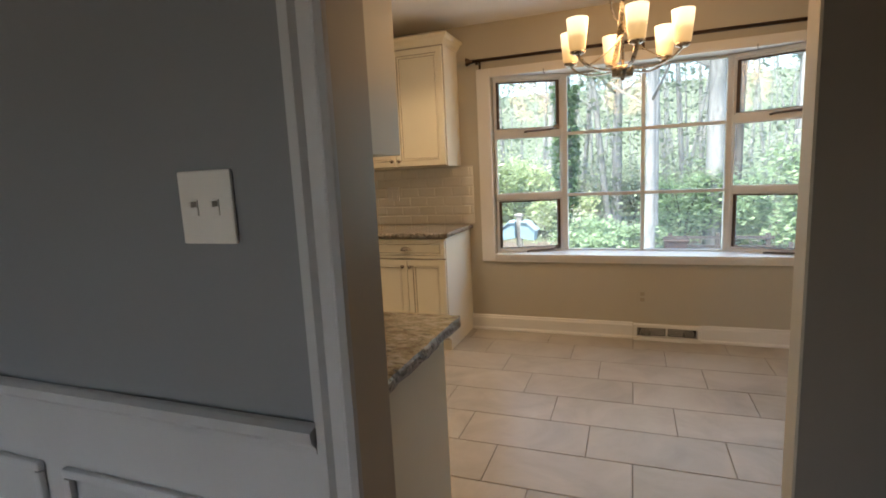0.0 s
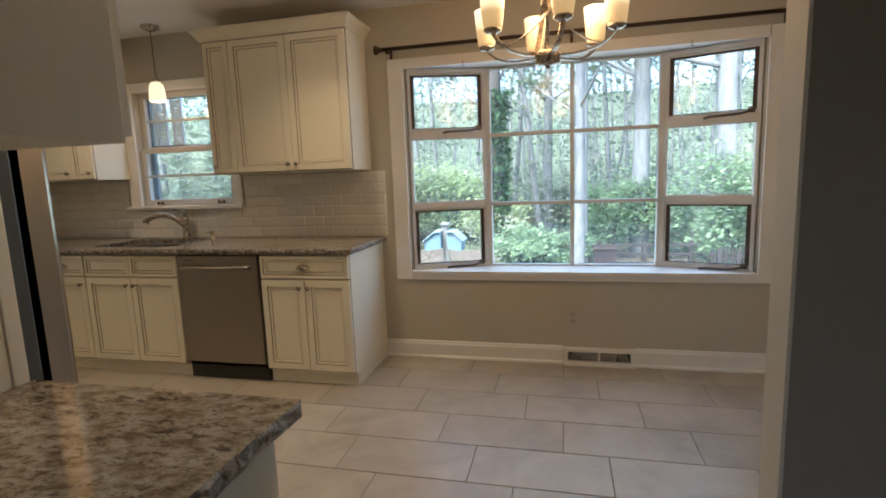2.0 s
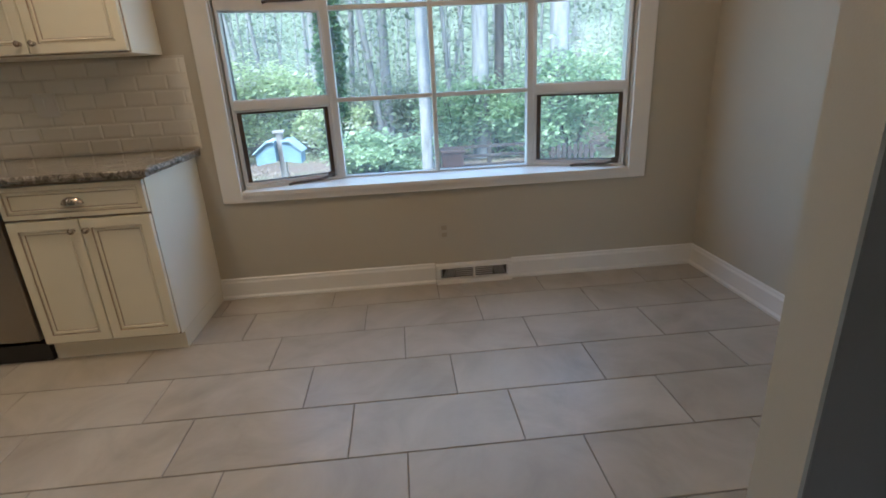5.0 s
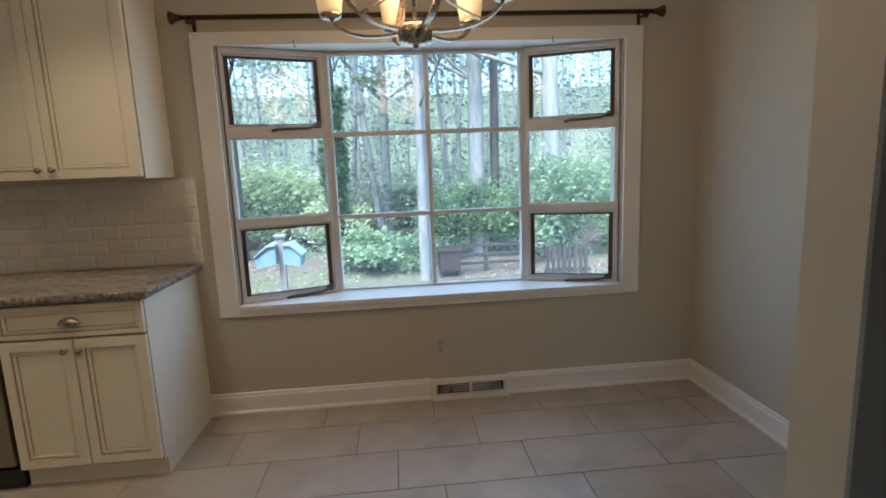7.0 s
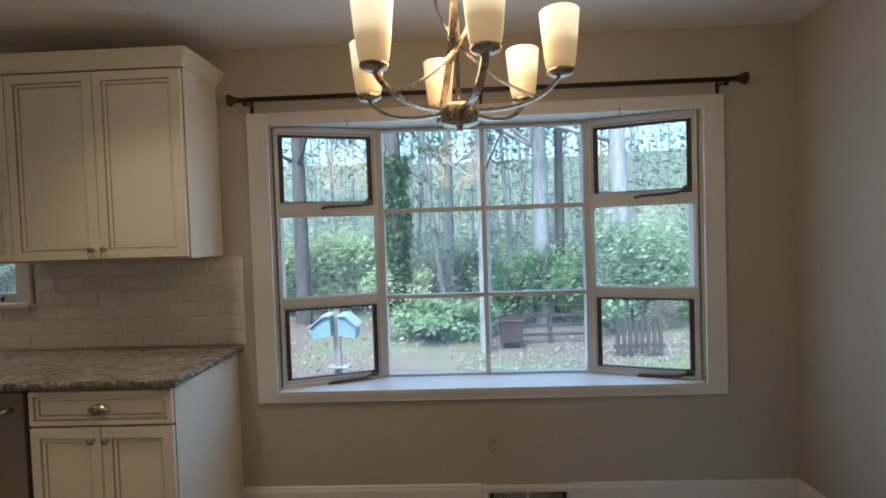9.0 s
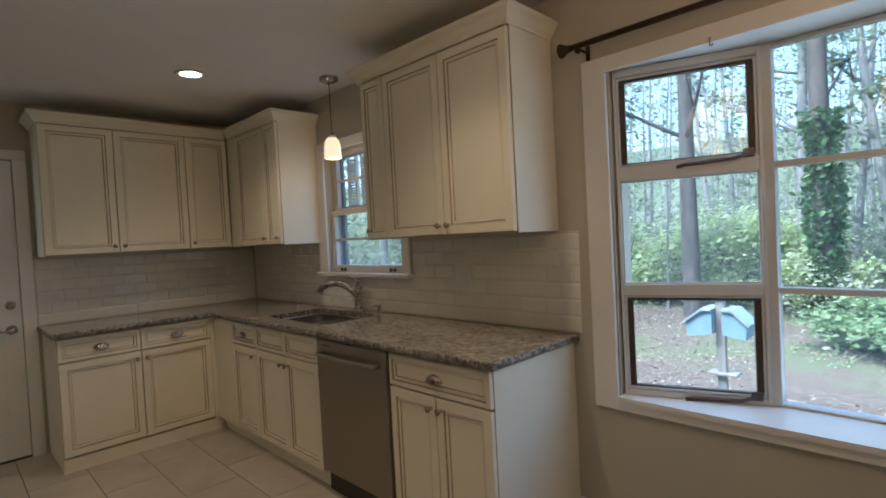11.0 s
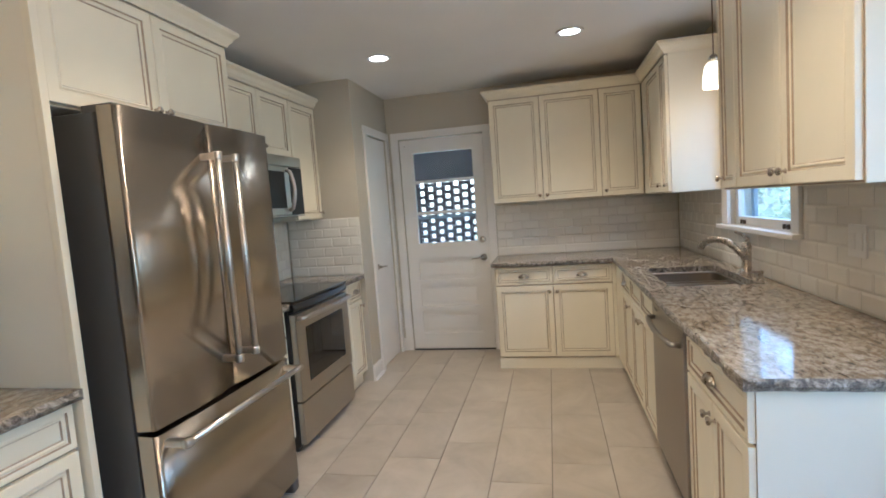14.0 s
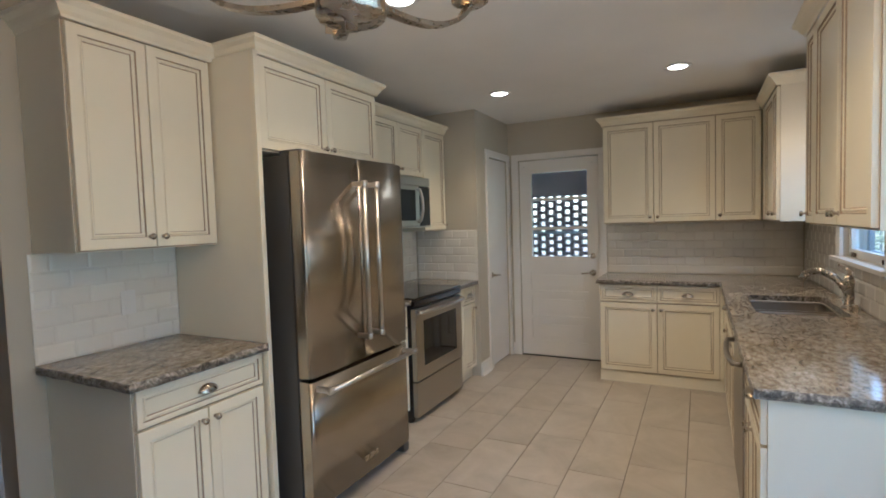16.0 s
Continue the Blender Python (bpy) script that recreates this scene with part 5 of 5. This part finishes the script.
def clump(centre, radii, n, clusters=14):
    """Leaf places gathered in uneven clusters inside an ellipsoid, with gaps."""
    d = rng.normal(0, 1, (clusters, 3))
    d /= np.linalg.norm(d, axis=1)[:, None]
    k = d * rng.uniform(0.35, 0.95, clusters)[:, None]
    which = rng.integers(0, clusters, n)
    p = k[which] + rng.normal(0, 0.19, (n, 3))
    return np.asarray(centre) + p * np.asarray(radii)


def trunk_mesh(height, r, lean=(0, 0), limbs=5, seed=0, first=0.35):
    q = random.Random(seed)
    bm = bmesh.new()
    pts = [Vector((lean[0] * t * height + 0.05 * math.sin(3 * t + seed), lean[1] * t * height + 0.04 * math.cos(4 * t + seed), t * height)) for t in (i / 9 for i in range(10))]
    tube(bm, [pts[0] - Vector((0, 0, 0.3))] + pts, r * 1.12, 9, r * 0.42)
    ends = []
    for i in range(limbs):
        t = first + (0.95 - first) * i / max(1, limbs)
        p = pts[min(9, int(t * 9))]
        a = q.uniform(0, math.tau)
        ln = height * q.uniform(0.12, 0.26)
        e = p + Vector((math.cos(a) * ln, math.sin(a) * ln, ln * q.uniform(0.3, 0.9)))
        mid_p = (p + e) / 2 + Vector((0, 0, -0.06 * ln))
        tube(bm, arc(p, mid_p, e, 4), r * 0.3, 6, r * 0.08)
        for j in range(2):
            a2 = a + q.uniform(-0.9, 0.9)
            e2 = mid_p + Vector((math.cos(a2), math.sin(a2), 0.6)) * ln * 0.5
            tube(bm, [mid_p, e2], r * 0.13, 5, r * 0.04)
            ends.append(e2)
        ends.append(e)
    return bm, ends


def tree(x, y, height, r, mat, label, lean=(0, 0), limbs=6, seed=0, leaves=1500, first=0.35, spread=0.55, size=0.07):
    tr = thing("tree", pose(x, y, GZ), label, "tree", "trees near the house")
    bm, ends = trunk_mesh(height, r, lean, limbs, seed, first)
    part("trunk", bm, mat, tr)
    pts = [clump(e, (spread, spread, spread * 0.6), max(20, leaves // len(ends)), 7) for e in ends]
    link("crown", leaves_mesh("crown", np.concatenate(pts), size, M_LEAF), tr)
    return tr


tree(-1.56, 14.5, 13.0, 0.20, M_BARK_DARK, "tall dark trunk wrapped in climbing ivy", (0.0, 0.0), 6, 3, 1200)
zz = rng.uniform(0.0, 4.2, 4200)
aa = rng.uniform(0, math.tau, 4200)
rr = 0.22 + np.abs(rng.normal(0, 0.075, 4200)) + 0.07 * np.sin(zz * 3.2 + aa * 2)
tagged(link("ivy", leaves_mesh("ivy", np.stack([-1.56 + rr * np.cos(aa), 14.5 + rr * np.sin(aa), zz + GZ], 1), 0.06, M_IVY, 0.9)), "dark green ivy climbing a tree trunk", "ivy")
tree(-0.30, 18.5, 13.0, 0.17, M_BARK, "tall pale grey trunk standing in the woods", (0.004, 0), 7, 5)
tree(0.48, 10.5, 9.5, 0.10, M_BARK, "pale grey trunk close behind the bush", (-0.012, 0), 6, 6)
tree(0.62, 12.0, 9.5, 0.09, M_BARK, "slim pale grey trunk", (0.01, 0), 6, 16)
tree(1.85, 13.0, 12.0, 0.20, M_BARK, "thick grey trunk behind the fence", (0.0, 0), 7, 7)
tree(2.35, 13.6, 12.0, 0.12, M_BARK_DARK, "slim dark trunk beside a thick grey one", (0.02, 0), 6, 8)
tree(3.45, 12.3, 12.0, 0.21, M_BARK, "thick pale trunk beyond the picket fence", (0.0, 0), 7, 9)
tree(-3.9, 14.0, 12.0, 0.19, M_BARK_DARK, "thick dark trunk among light leaves", (0.0, 0), 7, 10)
tree(-2.2, 16.0, 12.0, 0.12, M_BARK, "slim grey trunk among light leaves", (0.015, 0), 7, 12)
tree(-5.6, 11.0, 11.0, 0.15, M_BARK, "grey trunk near the house corner", (0.02, 0), 7, 13)


def shrub(x, y, rx, ry, rz, n, mat, label, z=None, size=0.06, blossom=0, clusters=22):
    sh = thing("bush", pose(x, y, GZ), label, "bush", "bushes behind the house")
    bm = bmesh.new()
    q = random.Random(int(x * 100 + y * 10))
    for i in range(7):
        a = q.uniform(0, math.tau)
        tube(bm, arc((0.05 * math.cos(a), 0.05 * math.sin(a), -0.05), (0.2 * rx * math.cos(a), 0.2 * ry * math.sin(a), rz), (0.7 * rx * math.cos(a), 0.7 * ry * math.sin(a), rz * q.uniform(1.1, 1.7)), 5), 0.018, 5, 0.005)
    part("stems", bm, M_BARK_DARK, sh)
    p = clump((0, 0, rz * 0.95), (rx, ry, rz), n, clusters)
    p[:, 2] = np.maximum(p[:, 2], 0.03)
    link("foliage", leaves_mesh("foliage", p, size, mat), sh)
    if blossom:
        p = clump((0, 0, rz * 1.05), (rx, ry, rz), blossom, clusters)
        link("blossom", leaves_mesh("blossom", np.maximum(p, (-99, -99, 0.1)), size * 0.8, M_BLOSSOM), sh, None, "pale cream blossom")
    return sh


shrub(-0.40, 11.8, 1.15, 0.8, 0.46, 6000, M_LEAF_DEEP, "low spreading deep green bush on bare soil", size=0.05)
shrub(-3.3, 16.2, 2.2, 1.2, 1.25, 9500, M_LEAF_PALE, "light green shrub dotted with pale blossom", size=0.065, blossom=2200)
shrub(-1.75, 14.6, 0.9, 0.8, 0.7, 4600, M_LEAF_PALE, "light green shrub with pale flowers behind the ivy trunk", size=0.055, blossom=900)
shrub(-6.2, 15.5, 2.0, 1.2, 1.3, 4500, M_LEAF_PALE, "light green shrub at the wood's edge", size=0.07, blossom=300)
shrub(1.25, 12.7, 0.85, 0.7, 1.0, 4600, M_LEAF_DEEP, "green bush behind the rail fence", size=0.05)
shrub(2.35, 12.9, 0.85, 0.7, 1.0, 4600, M_LEAF_DEEP, "green bush behind the rail fence", size=0.05)
shrub(3.7, 12.0, 1.15, 0.8, 1.2, 5600, M_LEAF_DEEP, "full green shrub beyond the picket fence", size=0.055)
shrub(5.7, 13.0, 1.3, 1.0, 1.2, 3500, M_LEAF_DEEP, "full green shrub at the edge of the garden", size=0.06)
shrub(-10.0, 13.5, 1.8, 1.2, 1.3, 3500, M_LEAF, "light green shrub beside the house", size=0.07)
shrub(0.3, 19.5, 1.8, 1.0, 0.8, 2600, M_LEAF, "light undergrowth between the trunks", size=0.07)

# dead leaves and low weeds on the garden's soil
n = 24000
xx, yy = rng.uniform(-6, 7, n), 5.0 + 10 * rng.random(n) ** 0.8
keep = np.array([noise.noise((x * 0.6, y * 0.6, 3.0)) for x, y in zip(xx, yy)]) > -0.15
tagged(link("leaf_litter", leaves_mesh("leaf_litter", np.stack([xx, yy, GZ + rng.uniform(0.008, 0.03, n)], 1)[keep], 0.024, M_LITTER, 0.25)), "pale and brown dead leaves lying on the soil", "leaves", kind="stuff")
keep = np.array([noise.noise((x * 0.45, y * 0.45, 9.0)) for x, y in zip(xx, yy)]) > 0.30
tagged(link("weeds", leaves_mesh("weeds", np.stack([xx, yy + 0.02, GZ + rng.uniform(0.01, 0.06, n)], 1)[keep], 0.024, M_LEAF_DEEP, 0.9)), "patches of low green weeds on the soil", "weeds", kind="stuff")

# the woods behind: thin trunks and a haze of spring leaves
bm = bmesh.new()
qr = random.Random(21)
tops = []
for i in range(320):
    y = 14 + 30 * qr.random() ** 0.8
    x = qr.uniform(-1.05, 0.85) * (y + 2)
    h, r = qr.uniform(9, 16), 0.018 + 0.095 * qr.random() ** 1.6
    le = Vector((qr.gauss(0, 0.07), 0, 1))
    b0 = Vector((x, y, GZ - 0.1))
    tube(bm, [b0, b0 + le * h * 0.5 + Vector((qr.uniform(-0.2, 0.2), 0, 0)), b0 + le * h], r, 6, r * 0.4, cap=False)
    for j in range(4):
        t = qr.uniform(0.25, 0.95)
        p = b0 + le * h * t
        e = p + Vector((qr.uniform(-1.8, 1.8), qr.uniform(-1, 1), qr.uniform(0.3, 1.5)))
        tube(bm, [p, e], r * 0.3, 4, r * 0.08, cap=False)
        tops.append(e)
woods = tagged(link("distant_woods", bm_mesh("distant_trunks", bm, M_BARK, recalc=False)), "many thin grey trunks of the wood behind the garden", "woods", kind="stuff")
n = 300000
yy = 14.5 + 30 * rng.random(n) ** 0.9
xx = rng.uniform(-1.1, 0.9, n) * (yy + 2)
hh = np.where(rng.random(n) < 0.36, np.abs(rng.normal(0, 1.1, n)), rng.uniform(0.5, 1.0, n) * (2.5 + 0.42 * yy) * rng.random(n) ** 0.85 + 0.4)
gap = np.array([noise.noise((x * 0.55, y * 0.25, z * 0.6)) for x, y, z in zip(xx, yy, hh)])
keep = gap > np.where(hh > 0.26 * yy + 1, -0.22, np.where(hh > 2.2, -0.16, -0.35))
base = np.stack([xx, yy, hh + GZ], 1)[keep]
tw = np.array([tops[i] for i in rng.integers(0, len(tops), 14000)]) + rng.normal(0, 0.35, (14000, 3))
tagged(link("distant_leaves", leaves_mesh("distant_leaves", np.concatenate([base, tw]), 0.075, M_LEAF)), "fresh light green leaves of the distant wood", "leaves", kind="stuff")

bm = bmesh.new()
for i in range(34):
    x, y = qr.uniform(-34, -9), qr.uniform(7, 20)
    h, r = qr.uniform(8, 13), qr.uniform(0.05, 0.14)
    tube(bm, [(x, y, GZ - 0.1), (x + qr.gauss(0, 0.3), y, GZ + h * 0.5), (x + qr.gauss(0, 0.6), y, GZ + h)], r, 6, r * 0.4, cap=False)
tagged(link("side_woods", bm_mesh("side_trunks", bm, M_BARK, recalc=False)), "thin grey trunks of the wood beside the house", "woods", kind="stuff")
n = 30000
xx, yy = rng.uniform(-34, -8.5, n), rng.uniform(6.5, 20, n)
hh = rng.uniform(0, 6.5, n) * rng.random(n) ** 0.5
gap = np.array([noise.noise((x * 0.5, y * 0.5, z * 0.6)) for x, y, z in zip(xx, yy, hh)])
keep = gap > -0.12
tagged(link("side_leaves", leaves_mesh("side_leaves", np.stack([xx, yy, hh + GZ], 1)[keep], 0.12, M_LEAF)), "light green leaves of the wood beside the house", "leaves", kind="stuff")

structure("backdrop", mesh_of("backdrop", [(-110, 40, GZ), (-60, 58, GZ), (0, 62, GZ), (60, 58, GZ), (100, 40, GZ), (-110, 40, 11.0), (-60, 58, 10.5), (0, 62, 9.8), (60, 58, 10.7), (100, 40, 10.5)], [(k, k + 1, k + 6, k + 5) for k in range(4)], M_FARWOOD), "hazy wooded hillside in the distance", "backdrop")

# birdhouse on a post, two blue boxes
bf = thing("bird_feeder", pose(-1.27, 6.72, GZ), "twin pale blue feeder boxes on a grey wooden post", "bird feeder")
part("post", B(-0.035, 0.035, -0.03, 0.03, -0.1, 1.42, bev=0.006), M_GREYWOOD, bf)
part("cap", B(-0.059, 0.059, -0.05, 0.05, 1.42, 1.45, bev=0.006), M_GREYWOOD, bf)
part("shelf", B(-0.10, 0.13, -0.08, 0.08, 0.78, 0.80, bev=0.004), M_GREYWOOD, bf)
for s, w in ((-1, 0.20), (1, 0.175)):
    x0, x1 = (0.04, 0.04 + w)
    bm = bmesh.new()
    prof = [(x0, 1.14), (x1, 1.11), (x1 + 0.01, 1.25), (x0 + 0.08, 1.335), (x0, 1.335)]
    rows = [[bm.verts.new((s * x, y, z)) for x, z in prof] for y in (-0.12, 0.12)]
    for k in range(5):
        bm.faces.new((rows[0][k], rows[0][(k + 1) % 5], rows[1][(k + 1) % 5], rows[1][k]))
    bm.faces.new(rows[0]), bm.faces.new(rows[1])
    bx = part("feeder_box", bm, M_BLUE, bf)
    bm = bmesh.new()
    rf = [(x1 + 0.03, 1.235), (x0 + 0.08, 1.355), (x0 - 0.002, 1.355), (x0 - 0.002, 1.338), (x0 + 0.078, 1.338), (x1 + 0.025, 1.222)]
    rows = [[bm.verts.new((s * x, y, z)) for x, z in rf] for y in (-0.145, 0.145)]
    for k in range(6):
        bm.faces.new((rows[0][k], rows[0][(k + 1) % 6], rows[1][(k + 1) % 6], rows[1][k]))
    bm.faces.new(rows[0]), bm.faces.new(rows[1])
    part("roof", bm, M_BLUE_PALE, bx, "faded pale blue roof")

rf = thing("rail_fence", pose(1.62, 11.1, GZ), "dark weathered three-rail wooden fence", "fence")
for x in (-0.75, 0.1, 0.95):
    part("post", B(x - 0.04, x + 0.04, -0.04, 0.04, -0.1, 0.62, bev=0.006), M_FENCE, rf)
for z in (0.18, 0.36, 0.54):
    part("rail", B(-0.85, 1.05, -0.06, -0.04, z - 0.03, z + 0.03, bev=0.005), M_FENCE, rf)
pf = thing("picket_fence", pose(3.0, 9.9, GZ), "grey-brown wooden picket fence section", "fence")
for i in range(8):
    x, h = -0.36 + i * 0.10, 0.62 + 0.05 * ((i * 7) % 3) / 2
    bm = B(x - 0.032, x + 0.032, -0.012, 0.012, 0.02, h)
    part("picket", bm, M_FENCE, pf)
for z in (0.18, 0.5):
    part("rail", B(-0.42, 0.42, 0.013, 0.05, z - 0.035, z + 0.035), M_FENCE, pf)
bx = thing("wooden_box", pose(0.95, 10.8, GZ), "small dark red-brown wooden box beside the rail fence", "box")
part("body", B(-0.2, 0.2, -0.18, 0.18, 0.12, 0.50, bev=0.01), M_REDWOOD, bx)
part("lid", B(-0.23, 0.23, -0.21, 0.21, 0.50, 0.56, bev=0.02), M_REDWOOD, bx)
for x in (-0.17, 0.17):
    part("leg", B(x - 0.02, x + 0.02, -0.15, 0.15, 0.0, 0.12), M_REDWOOD, bx)

# back porch with a pierced brick screen
# the pale slab past the screen is added to brighten the brick holes
structure("pavement", bm_mesh("porch_and_added_slab", B(-12, -4.55, -4, 3.6, GZ, -0.16), M_CONCRETE), "pale concrete porch floor with an added bright slab beyond the brick screen", "pavement")
structure("porch_roof", bm_mesh("porch_roof", B(-6.6, -4.55, -0.6, 4.3, 2.16, 2.3), M_SIDING), "dark porch roof over the back door", "roof")
ps = thing("porch_screen", pose(-6.1, 0, -0.16), "pierced dark brick screen wall beside the porch", "screen wall", kind="structure")
BR = bm_mesh("brick", B(-0.05, 0.05, -0.037, 0.037, -0.022, 0.022, bev=0.003), M_BRICK)
for c in range(-5, 9):
    y = 1.587 + c * 0.112
    for r in range(1, 18):
        link("brick", BR, ps, pose(0, y, 0.0645 + r * 0.101 + (0.0505 if c % 2 else 0.0)))
    part("upright", B(-0.05, 0.05, y - 0.075, y - 0.037, 0.0, 2.32), M_BRICK, ps)
part("pier", B(-0.07, 0.07, 0.3, 0.948, 0.0, 2.32), M_BRICK, ps)
part("pier", B(-0.07, 0.07, 2.518, 2.8, 0.0, 2.32), M_BRICK, ps)
part("coping", B(-0.06, 0.06, 0.95, 2.516, 1.895, 2.32), M_BRICK, ps)

# ---------- tiled backsplashes ----------
TW, TH, JOINT = 0.1525, 0.0770, 0.0017
_tile_cache = {}


def wall_tile(w, h):
    key = (round(w, 3), round(h, 3))
    if key not in _tile_cache:
        a, b, c = key[0] / 2, key[1] / 2, 0.0042
        c2 = min(0.010, a * 0.5, b * 0.5)
        v = [(-a, 0, -b), (a, 0, -b), (a, 0, b), (-a, 0, b), (-a, -0.001, -b), (a, -0.001, -b), (a, -0.001, b), (-a, -0.001, b), (-a + c2, -c, -b + c2), (a - c2, -c, -b + c2), (a - c2, -c, b - c2), (-a + c2, -c, b - c2)]
        f = [(i, (i + 1) % 4, 4 + (i + 1) % 4, 4 + i) for i in range(4)] + [(4 + i, 4 + (i + 1) % 4, 8 + (i + 1) % 4, 8 + i) for i in range(4)] + [(8, 9, 10, 11)]
        _tile_cache[key] = mesh_of("wall_tile", v, f, M_SUBWAY)
    return _tile_cache[key]


def backsplash(name, m, length, z0, z1, blocked, label, first=TW):
    """Running-bond tiles along local x from 0, fronts towards -y; blocked: (x0, x1, z0, z1); first: the piece length of the lowest row."""
    root = thing(name, m, label, "backsplash", kind="structure")
    xs = wall_mesh(name, "x", 0, length, -0.003, -0.0005, z0, z1, [(p, q, r, min(u, z1)) for p, q, r, u in blocked], [M_SUBGROUT])
    link("grout_bed", xs, root)
    row, z = 0, z0
    while z < z1 - 0.012:
        h = min(TH, z1 - z)
        step = TW if row else first
        x = -(TW / 2 if row % 2 else 0)
        while x < length:
            spans = [(max(0, x), min(length, x + step))]
            for b0, b1, c0, c1 in blocked:
                if c0 < z + h - 0.004 and c1 > z + 0.004:
                    spans = [q for a, b in spans for q in ((a, min(b, b0)), (max(a, b1), b)) if q[1] - q[0] > 0.012]
            for a, b in spans:
                if b - a > 0.012:
                    link("tile", wall_tile(b - a - JOINT, h - JOINT), root, pose((a + b) / 2, -0.003, z + h / 2))
            x += step
        z += TH
        row += 1
    return root


ZS = TOP_Z + 0.001
backsplash("backsplash_north", pose(XW + 0.012, YN, 0), -1.078 - XW - 0.012, ZS, 1.366, [(-3.268 - XW - 0.012, -2.212 - XW - 0.012, 1.124, 1.6)], "bevelled cream subway tiles under the wall cabinets")
backsplash("backsplash_west", pose(XW, 2.475, 0, 0, 0, 90), YN - 2.475 - 0.012, ZS, 1.366, [], "bevelled cream subway tiles beside the back door", first=0.61)
backsplash("backsplash_south", pose(-0.352, YS, 0, 0, 0, 180), 0.65, ZS, 1.357, [], "bevelled cream subway tiles beside the refrigerator")
backsplash("backsplash_range", pose(-2.006, YS, 0, 0, 0, 180), 1.51, ZS, 1.357, [], "bevelled cream subway tiles behind the range")
backsplash("backsplash_side", pose(-3.53, YS + 0.012, 0, 0, 0, 90), 1.469 - YS - 0.012, ZS, 1.357, [], "bevelled cream subway tiles on the pantry wall")

# ---------- floor tiles ----------
PX, PY = 0.613, 0.3025
_floor_cache = {}
floor_ob = bpy.data.objects["floor"]


def floor_tile(w, h):
    key = (round(w, 3), round(h, 3))
    if key not in _floor_cache:
        a, b, e = key[0] / 2, key[1] / 2, 0.0018
        v = [(-a, -b, -0.004), (a, -b, -0.004), (a, b, -0.004), (-a, b, -0.004), (-a, -b, -e), (a, -b, -e), (a, b, -e), (-a, b, -e), (-a + e, -b + e, 0), (a - e, -b + e, 0), (a - e, b - e, 0), (-a + e, b - e, 0)]
        f = [(i, (i + 1) % 4, 4 + (i + 1) % 4, 4 + i) for i in range(4)] + [(4 + i, 4 + (i + 1) % 4, 8 + (i + 1) % 4, 8 + i) for i in range(4)] + [(8, 9, 10, 11)]
        _floor_cache[key] = mesh_of("floor_tile", v, f, M_TILE)
    return _floor_cache[key]


for row in range(-3, 9):
    ya, yb = 3.208 - PY * (row + 1), min(3.208 - PY * row, YN - 0.003)
    ya = max(ya, HALL_Y + 0.003)
    if yb - ya < 0.02:
        continue
    x = 0.143 + 0.203 * row
    x -= PX * math.ceil((x - XW) / PX)
    while x < XE:
        xa, xb = max(x, XW + 0.002), min(x + PX, XE - 0.002)
        if xb - xa > 0.02:
            link("tile", floor_tile(xb - xa - 0.0045, yb - ya - 0.0045), floor_ob, pose((xa + xb) / 2, (ya + yb) / 2, 0))
        x += PX
